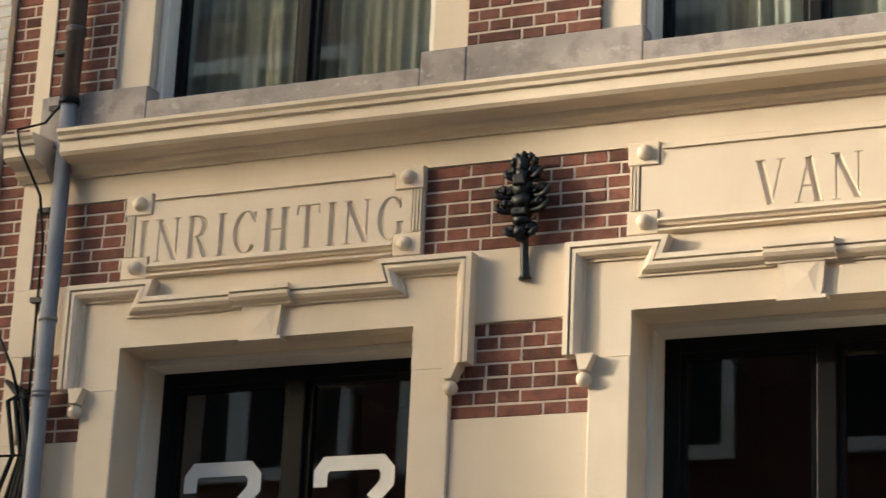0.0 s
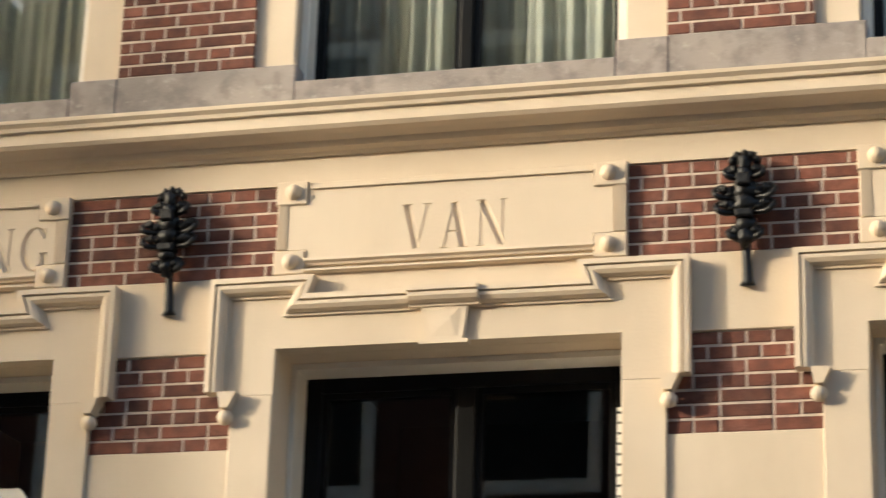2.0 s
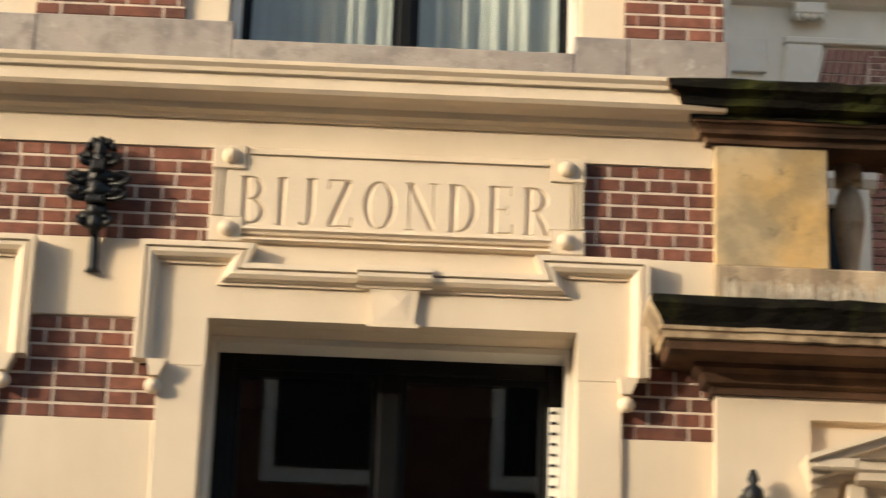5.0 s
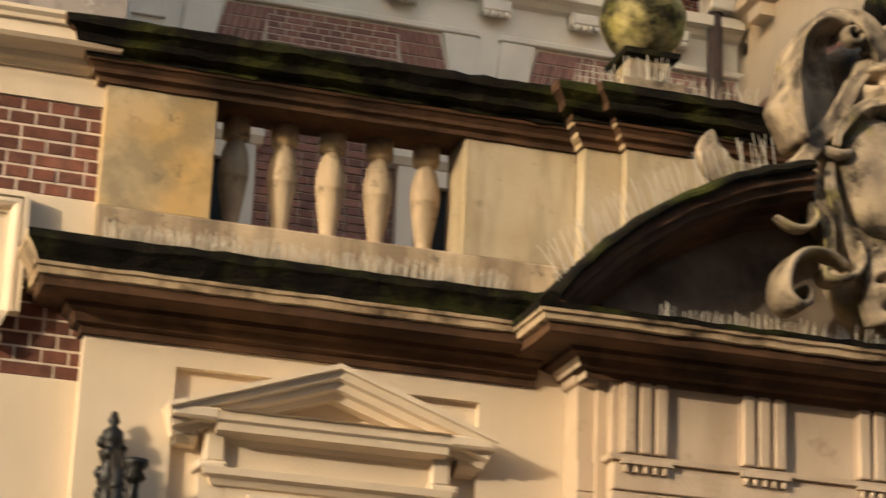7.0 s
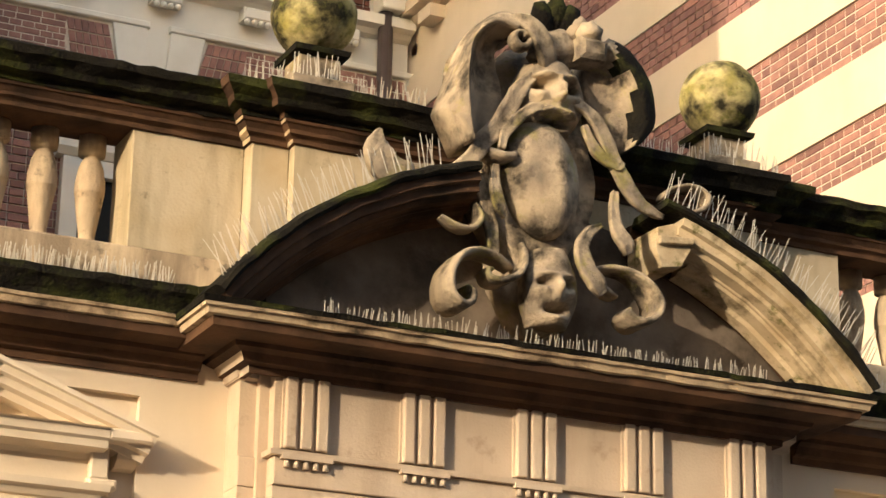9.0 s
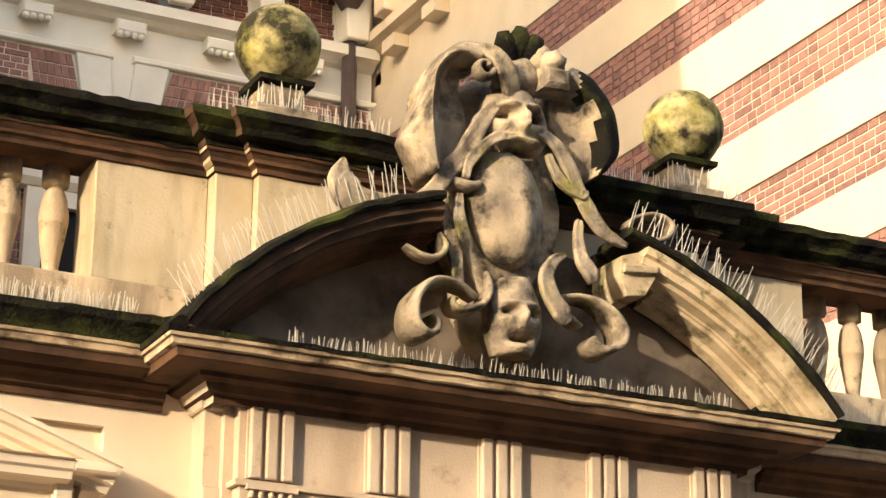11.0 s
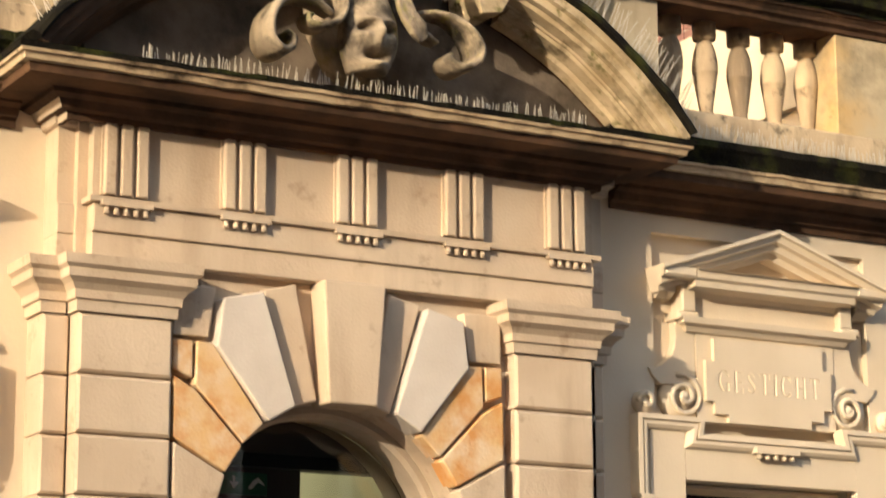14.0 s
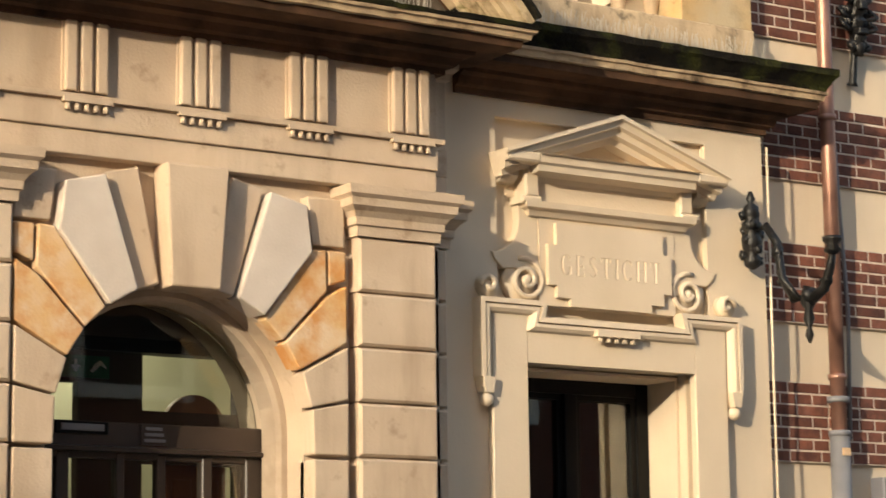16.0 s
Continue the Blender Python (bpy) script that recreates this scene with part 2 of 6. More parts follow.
    def ball(self, cx, cy, cz, rx, ry=None, rz=None, seg=16, rings=10, rough=0.0):
        ry, rz = ry or rx, rz or rx
        v = [(cx, cy, cz - rz)]
        for a in range(1, rings):
            t = math.pi * a / rings
            for i in range(seg):
                p = 2 * math.pi * i / seg
                d = Vector((math.sin(t) * math.cos(p), math.sin(t) * math.sin(p), -math.cos(t)))
                g = 1 + rough * noise.noise(d * 2.3 + Vector((cx, cy, cz)) * 3)
                v.append((cx + rx * d.x * g, cy + ry * d.y * g, cz + rz * d.z * g))
        v.append((cx, cy, cz + rz))
        f = [(0, 1 + (i + 1) % seg, 1 + i) for i in range(seg)]
        f += [(1 + a * seg + i, 1 + a * seg + (i + 1) % seg, 1 + (a + 1) * seg + (i + 1) % seg, 1 + (a + 1) * seg + i) for a in range(rings - 2) for i in range(seg)]
        e = 1 + (rings - 2) * seg
        f += [(e + i, e + (i + 1) % seg, len(v) - 1) for i in range(seg)]
        return self.add(v, f, True)

    def tube(self, pts, radius, seg=8, smooth=True, flat=1.0, axis=(0, 1, 0)):
        """A rod along points; radius may be one number or one a point. flat squeezes it along axis."""
        P = [Vector(p) for p in pts]
        R = radius if isinstance(radius, (list, tuple)) else [radius] * len(P)
        ax = Vector(axis)
        v, f = [], []
        for i, p in enumerate(P):
            t = (P[min(i + 1, len(P) - 1)] - P[max(i - 1, 0)]).normalized()
            u = ax - t * ax.dot(t)
            if u.length < 1e-4:
                u = Vector((1, 0, 0)) - t * t.x
            u.normalize()
            w = t.cross(u)
            v += [p + R[i] * (u * flat * math.cos(2 * math.pi * j / seg) + w * math.sin(2 * math.pi * j / seg)) for j in range(seg)]
        for i in range(len(P) - 1):
            f += [(i * seg + j, i * seg + (j + 1) % seg, (i + 1) * seg + (j + 1) % seg, (i + 1) * seg + j) for j in range(seg)]
        f += [tuple(range(seg - 1, -1, -1)), tuple((len(P) - 1) * seg + j for j in range(seg))]
        return self.add(v, f, smooth)

    def mesh(self, name, material):
        me = bpy.data.meshes.new(name)
        me.from_pydata(self.v, [], self.f)
        me.polygons.foreach_set("use_smooth", self.smooth)
        bm = bmesh.new()
        bm.from_mesh(me)
        bmesh.ops.recalc_face_normals(bm, faces=bm.faces)
        bm.to_mesh(me)
        bm.free()
        me.materials.append(material)
        return me


def part(name, shape, material, parent=None, label="", bevel=0.0):
    ob = new(name, shape.mesh(name, material))
    if parent is not None:
        ob.parent = parent
    if label:
        ob["label"] = label
    if bevel:
        md = ob.modifiers.new("edges", "BEVEL")
        md.width, md.segments, md.limit_method, md.angle_limit = bevel, 2, "ANGLE", radians(40)
    return ob


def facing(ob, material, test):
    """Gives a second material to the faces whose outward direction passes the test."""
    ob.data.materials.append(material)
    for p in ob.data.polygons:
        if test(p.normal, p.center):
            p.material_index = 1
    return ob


def thing(name, label, category, group="", kind=""):
    return tagged(new(name), label, category, group, kind)


def structure(name, shape, material, label, category, bevel=0.0):
    return tagged(part(name, shape, material, None, "", bevel), label, category, "", "structure")


def worn(shape, amount, size):
    """Breaks up straight mouldings with a little wear."""
    shape.v = [tuple(Vector(p) + Vector((noise.noise(Vector(p) * size), noise.noise(Vector(p) * size + Vector((3, 1, 7))), noise.noise(Vector(p) * size + Vector((8, 5, 2))))) * amount) for p in shape.v]
    return shape


def dense(path, step=0.07):
    """The same path with points added along its straight runs."""
    out = []
    for p, q in zip(path[:-1], path[1:]):
        p, q = Vector(p), Vector(q)
        n = max(1, int((q - p).length / step))
        out += [tuple(p.lerp(q, k / n)) for k in range(n)]
    return out + [tuple(path[-1])]


OUT = (0, -1, 0)  # towards the street
UP = (0, 0, 1)
# ---- bricks ----
COURSE, STRETCHER, HEADER, JOINT = 0.062, 0.21, 0.10, 0.011
_bricks = {}


def brick_mesh(w, h, d, material):
    key = (round(w, 3), round(h, 3), round(d, 3), material.name)
    if key not in _bricks:
        _bricks[key] = Shape().box(0, w, -0.004, d, 0, h, 0.003).mesh("brick", material)
    return _bricks[key]


def brick_rows(width, height, seed):
    """Places and sizes (x, z, w, h) of bricks laid in cross bond on a field."""
    rng = random.Random(seed)
    n = max(1, round(height / COURSE))
    step, out = height / n, []
    for k in range(n):
        x = -rng.choice((0.0, 0.055, 0.11, 0.16))
        while x < width - 0.012:
            long = rng.random() < (0.5 if k % 2 == 0 else 0.12)
            w = STRETCHER if long else HEADER
            a, b = max(x, 0), min(x + w, width)
            if b - a > 0.02:
                out.append((a, k * step + JOINT / 2 + rng.uniform(-0.001, 0.001), b - a, step - JOINT))
            x += w + JOINT
    return out


def brick_field(name, x0, x1, z0, z1, y, seed, label="dark red brickwork with pale mortar joints", material=None, m=None):
    """A field of wall: mortar backing, with every brick a piece of its own in front of it."""
    base = structure(name, Shape().box(x0, x1, y, y + 0.06, z0, z1), MORTAR, label, "brick wall")
    for i, (a, z, w, h) in enumerate(brick_rows(x1 - x0, z1 - z0, seed)):
        b = new("brick", brick_mesh(round(w, 2), round(h, 3), 0.02, material or BRICK))
        b.parent, b.location = base, (x0 + a, y, z0 + z)
    if m is not None:
        base.matrix_world = m
    return base


# ---- ground and the far side of the street ----
structure("ground", Shape().add([(-400, -400, 0), (400, -400, 0), (400, 400, 0), (-400, 400, 0)], [(0, 1, 2, 3)]), ASPHALT, "grey paved street between the houses", "ground")

AX = 4.76  # the portal's axis
FAR_Y = -12.5


def far_house(x0, x1, height, material, seed, deep=8.0):
    """A plain street house behind the camera, mirrored in the panes, its height set to block or pass the sun."""
    rng = random.Random(seed)
    h = thing("row_house", "brick town house with white sash windows across the street, placed for reflections and shadow", "house", "houses across the street")
    part("wall", Shape().box(x0, x1, FAR_Y - deep, FAR_Y, 0, height), material, h)
    part("roof", Shape().prism([(x0, height), (x1, height), (x1, height + 0.3), (x0, height + 0.3)], FAR_Y - deep - 0.2, FAR_Y + 0.25), ROOFTILE, h)
    n = max(2, int((x1 - x0) / 2.2))
    for i in range(n):
        cx = x0 + (i + 0.5) * (x1 - x0) / n
        for z in (1.0, 4.4, 7.2, 9.9):
            if z + 2 < height:
                w = part("window", Shape().box(cx - 0.6, cx + 0.6, FAR_Y, FAR_Y + 0.06, z, z + 2.0), BLACK, h)
                s = Shape()
                for a, b, c, d in ((-0.68, -0.56, -0.08, 2.08), (0.56, 0.68, -0.08, 2.08), (-0.56, 0.56, 1.92, 2.08), (-0.56, 0.56, -0.08, 0.06), (-0.56, 0.56, 0.95, 1.05)):
                    s.box(cx + a, cx + b, FAR_Y + 0.02, FAR_Y + 0.12, z + c, z + d)
                part("window_frame", s, WHITE, w)


# the first is a thin slab added out of view to shade the left bays
far_house(-90, -29.9, 14.5, BRICK, 1, 1.5)
far_house(-29.8, -28, 7.8, NEIGHBOUR, 2)
far_house(-27.9, -24, 7.8, BRICK, 3)
far_house(-23.9, -13.9, 7.8, BRICK, 9)
far_house(-13.8, -11.1, 12.5, BRICK, 4)
far_house(-11, -4, 12.8, BRICK, 8)
far_house(-3.9, 5, 9.4, BRICK, 5)
far_house(5.1, 14, 9.8, BRICK, 6)
far_house(14.1, 26, 9.5, BRICK, 7)

# ---- the wing: piers, bands and openings ----
BAYS = [-5.125, -2.56, -0.01]
LEFT, RIGHT = -6.535, 1.33
W2 = 0.768   # half an opening
HEAD = 4.628


def pane_window(name, cx, z0, z1, y, half, label, bar=0.09, edge=0.10):
    """A black-framed window of two lights set back in its opening."""
    w = tagged(new(name), label, "window", "", "structure")
    s = Shape()
    s.box(cx - half, cx - half + edge, y, y + 0.07, z0, z1).box(cx + half - edge, cx + half, y, y + 0.07, z0, z1)
    s.box(cx - half + edge, cx + half - edge, y, y + 0.07, z1 - edge, z1).box(cx - half + edge, cx + half - edge, y, y + 0.07, z0, z0 + edge)
    part("window_frame", s, BLACK, w, bevel=0.006)
    part("mullion", Shape().box(cx - bar / 2, cx + bar / 2, y - 0.012, y + 0.07, z0 + edge, z1 - edge), BLACK, w, bevel=0.006)
    for a, b in ((cx - half + edge, cx - bar / 2), (cx + bar / 2, cx + half - edge)):
        s = Shape()
        s.box(a, a + 0.03, y + 0.012, y + 0.06, z0 + edge, z1 - edge).box(b - 0.03, b, y + 0.012, y + 0.06, z0 + edge, z1 - edge)
        s.box(a + 0.03, b - 0.03, y + 0.012, y + 0.06, z1 - edge - 0.03, z1 - edge)
        part("sash", s, BLACK, w)
        g = part("pane", Shape().box(a + 0.028, b - 0.028, y + 0.03, y + 0.036, z0 + edge, z1 - edge - 0.028), GLASS, w)
        g.visible_shadow = False
    return w


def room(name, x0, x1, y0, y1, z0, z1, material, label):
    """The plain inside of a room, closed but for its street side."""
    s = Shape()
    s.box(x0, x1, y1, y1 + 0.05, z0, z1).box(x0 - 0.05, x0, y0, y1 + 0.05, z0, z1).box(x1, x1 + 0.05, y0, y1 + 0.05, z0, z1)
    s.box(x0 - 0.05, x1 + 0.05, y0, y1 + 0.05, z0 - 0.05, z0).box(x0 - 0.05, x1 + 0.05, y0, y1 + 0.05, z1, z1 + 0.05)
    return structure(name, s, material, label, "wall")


# plaster body of the wall between openings
s = Shape()
edges = [LEFT] + [v for c in BAYS for v in (c - W2, c + W2)] + [RIGHT]
for a, b in zip(edges[::2], edges[1::2]):
    s.box(a, b, 0.0, 0.45, 0, HEAD)
s.box(LEFT, RIGHT, 0.0, 0.45, HEAD, 5.86)
U2 = 0.765
edges = [LEFT] + [v for c in BAYS for v in (c - U2, c + U2)] + [RIGHT]
for a, b in zip(edges[::2], edges[1::2]):
    s.box(a, b, 0.0, 0.45, 5.86, 8.2)
s.box(LEFT, RIGHT, 0.0, 0.45, 8.2, 11.5)
# court-side wall carried higher than the front, unseen, to keep sun off the court
s.box(LEFT, LEFT + 0.4, 0.45, 12, 0, 11.5).box(RIGHT - 0.4, RIGHT, 0.45, 12, 0, 13)
structure("wall_west", s, CREAM, "cream-painted plaster wall of the brick and plaster wing", "wall")

for i, c in enumerate(BAYS):
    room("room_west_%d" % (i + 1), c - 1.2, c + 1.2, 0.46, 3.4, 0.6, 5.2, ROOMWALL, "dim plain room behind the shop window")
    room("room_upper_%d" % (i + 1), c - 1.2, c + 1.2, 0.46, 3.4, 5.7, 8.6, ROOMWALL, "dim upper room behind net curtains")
    pane_window("window_%d" % (i + 1), c, 1.0, HEAD, 0.30, W2, "black-framed two-light window in a deep cream reveal")
    w = pane_window("window_%d" % (i + 4), c, 5.88, 8.1, 0.13, U2, "black-framed upper window with drawn net curtains", 0.06, 0.055)
    # pleated net curtains, one each side of the mullion
    for a, b in ((c - 0.72, c - 0.01), (c + 0.01, c + 0.72)):
        n = 60
        rng = random.Random(round(a * 100))
        ph = [rng.uniform(0, 6.3) for _ in range(3)]
        v, f = [], []
        for k in range(n + 1):
            x = a + (b - a) * k / n
            y = 0.245 + 0.012 * math.sin(x * 46 + ph[0]) + 0.010 * math.sin(x * 93 + ph[1]) + 0.012 * math.sin(x * 17 + ph[2])
            v += [(x, y, 5.9), (x, y, 8.1)]
            if k:
                f.append((2 * k - 2, 2 * k, 2 * k + 1, 2 * k - 1))
        cu = tagged(part("net_curtain", Shape().add(v, f, True), CURTAIN), "pleated white net curtain hanging behind the window", "curtain", "net curtains")
        md = cu.modifiers.new("cloth", "SOLIDIFY")
        md.thickness = 0.003

# cream pilasters beside the upper windows
for c in BAYS:
    for sgn in (-1, 1):
        s = Shape().box(c + sgn * U2, c + sgn * 0.955, -0.035, 0.0, 5.96, 8.3)
        structure("trim", s, CREAM, "cream-painted window pilaster on grey stone", "trim", 0.006)
        # white inner lining, with cracked paint at its foot
        s = Shape().box(c + sgn * (U2 - 0.004), c + sgn * (U2 - 0.045), 0.02, 0.20, 5.885, 8.1)
        structure("trim", s, WHITE, "white-painted inner window lining", "trim", 0.004)

# bricks of the wing
ends = [LEFT + 0.09] + [v for c in BAYS for v in (c - 0.785, c + 0.785)] + [RIGHT + 0.02]
for i, (a, b) in enumerate(zip(ends[::2], ends[1::2])):
    brick_field("brick_band_%d" % (i + 1), a, b, 4.962, 5.386, -0.062, 10 + i)
ends = [LEFT + 0.09] + [v for c in BAYS for v in (c - 0.955, c + 0.955)] + [RIGHT + 0.02]
for i, (a, b) in enumerate(zip(ends[::2], ends[1::2])):
    brick_field("brick_foot_%d" % (i + 1), a, b, 4.182, 4.620, -0.062, 30 + i)
    brick_field("brick_base_%d" % (i + 1), a, b, 3.18, 3.625, -0.062, 40 + i)
ends = [LEFT + 0.09] + [v for c in BAYS for v in (c - 0.955, c + 0.955)] + [RIGHT + 0.04]
for i, (a, b) in enumerate(zip(ends[::2], ends[1::2])):
    brick_field("brick_pier_%d" % (i + 1), a, b, 5.975, 7.0, -0.062, 50 + i)

# plaster bands, proud of the brick
ends = [LEFT] + [v for c in BAYS for v in (c - 0.955, c + 0.955)] + [RIGHT]
band = tagged(new("plaster_band"), "cream plaster bands between the fields of brick", "trim", "", "structure")
for a, b in zip(ends[::2], ends[1::2]):
    for z0, z1 in ((3.625, 4.182), (4.620, 4.962)):
        part("band", Shape().box(a, b, -0.075, 0, z0, z1, 0.004), CREAM, band)
part("band", Shape().box(LEFT, RIGHT, -0.075, 0, 5.386, 5.52), CREAM, band)
for z0, z1 in ((4.182, 4.62), (4.962, 5.386), (5.72, 7.6)):
    part("band", Shape().box(LEFT, LEFT + 0.09, -0.075, 0, z0, z1), CREAM, band)

# crowning cornice of the ground floor, broken round the drain pipe
CORN_LIFT = 0.014
CORN = [(0.06, 5.50), (0.09, 5.50), (0.10, 5.515), (0.13, 5.525), (0.145, 5.55), (0.19, 5.562), (0.235, 5.568), (0.25, 5.585), (0.25, 5.638), (0.268, 5.642),
        (0.272, 5.66), (0.288, 5.675), (0.29, 5.692), (0.05, 5.715)]
for a, b in ((-6.555, -6.375), (-6.235, 1.36)):
    s = Shape().sweep([(a, 0, CORN_LIFT), (b, 0, CORN_LIFT)], CORN, UP)
    structure("cornice", s, CREAM, "cream moulded cornice over the ground floor", "cornice")

# grey stone sill course with raised blocks under the piers
ends = [LEFT + 0.10] + [v for c in BAYS for v in (c - U2, c + U2)] + [1.36]
course = tagged(new("sill_course"), "grey stone sill course with raised blocks", "sill", "", "structure")
for a, b in zip(ends[::2], ends[1::2]):
    m = a + 0.2
    part("sill_block", Shape().box(a - 0.03, m, -0.10, 0.05, 5.69, 5.962, 0.006), BLUESTONE, course)
    part("sill_block", Shape().box(m + 0.002, b + 0.03, -0.098, 0.05, 5.69, 5.966, 0.006), BLUESTONE, course)
for c in BAYS:
    part("sill_slab", Shape().box(c - U2 + 0.032, c + U2 - 0.032, -0.10, 0.24, 5.69, 5.882, 0.006), BLUESTONE, course)

# window surrounds with stepped hoods, keystones and drops
HOOD = [(-0.014, 0.0), (-0.014, 0.078), (0.010, 0.080), (0.011, 0.052), (0.017, 0.052), (0.018, 0.074), (0.034, 0.074), (0.05, 0.062), (0.058, 0.046), (0.060, 0.034), (0.072, 0.032), (0.072, 0.0)]


def hood(path, y, name="hood_mould", parent=None, k=1.0):
    return part(name, Shape().sweep([(x, y, z) for x, z in path], [(a * k, b * k) for a, b in HOOD], OUT), CREAM, parent)


def surround(cx):
    t = tagged(new("window_surround"), "cream plaster window surround with stepped hood and keystone", "window surround", "", "structure")
    s = Shape()
    for g in (-1, 1):
        s.box(cx + g * (W2 - 0.004), cx + g * 0.955, -0.095, 0.297, 0.8, 4.42, 0.005)
        s.box(cx + g * (W2 - 0.004), cx + g * 1.0, -0.0945, 0.297, 4.42, HEAD - 0.004)
        s.box(cx + g * 0.62, cx + g * 1.0, -0.095, 0.002, HEAD - 0.004, 4.90)
    s.box(cx - 0.62, cx + 0.62, -0.095, 0.002, HEAD - 0.004, 4.84)
    s.box(cx - 0.60, cx + 0.60, -0.083, 0.002, 4.84, 4.975)
    s.box(cx - W2 + 0.004, cx + W2 - 0.004, 0.002, 0.297, HEAD - 0.005, HEAD + 0.03)
    part("jamb", s, CREAM, t)
    # inner step of the reveal
    s = Shape()
    for g in (-1, 1):
        s.box(cx + g * (W2 - 0.006), cx + g * (W2 - 0.03), 0.14, 0.297, 0.9, HEAD - 0.007)
    s.box(cx - W2 + 0.03, cx + W2 - 0.03, 0.14, 0.297, HEAD - 0.034, HEAD - 0.007)
    part("inner_reveal", s, WHITE, t)
    strip = part("hinge_strip", Shape().box(cx + W2 - 0.088, cx + W2 - 0.034, 0.262, 0.297, 1.0, 4.40, 0.003), WHITE, t, "white perforated strip beside the frame")
    s = Shape()
    for k in range(46):
        s.box(cx + W2 - 0.084, cx + W2 - 0.058, 0.255, 0.263, 2.30 + k * 0.046, 2.310 + k * 0.046)
    part("slot", s, BLACK, strip)
    z1, z2 = 4.925, 4.838
    hood([(cx - 1.045, 4.425), (cx - 1.045, z1), (cx - 0.60, z1), (cx - 0.63, z2), (cx + 0.63, z2), (cx + 0.60, z1), (cx + 1.045, z1), (cx + 1.045, 4.425)], -0.075, parent=t)
    part("hood_break", Shape().sweep([(cx - 0.155, -0.10, z2 + 0.004), (cx + 0.155, -0.10, z2 + 0.004)], HOOD, OUT), CREAM, t)
    # keystone with a faceted face
    ks = Shape().prism([(cx - 0.085, 4.612), (cx + 0.085, 4.612), (cx + 0.105, 4.785), (cx - 0.105, 4.785)], -0.125, -0.05)
    a = [(cx - 0.062, -0.125, 4.632), (cx + 0.062, -0.125, 4.632), (cx + 0.078, -0.125, 4.775), (cx - 0.078, -0.125, 4.775), (cx + 0.03, -0.1325, 4.715)]
    ks.add(a, [(0, 1, 4), (1, 2, 4), (2, 3, 4), (3, 0, 4)])
    ks.box(cx - 0.108, cx + 0.108, -0.128, -0.06, 4.605, 4.622)
    part("keystone", ks, CREAM, t)
    for g in (-1, 1):
        b = Shape().prism([(cx + g * 0.965 - 0.032, 4.425), (cx + g * 0.965 - 0.018, 4.355), (cx + g * 0.965 + 0.018, 4.355), (cx + g * 0.965 + 0.05, 4.425)], -0.15, -0.06)
        b.ball(cx + g * 0.968, -0.115, 4.318, 0.035, seg=12, rings=8)
        part("drop", b, CREAM, t)
    return t


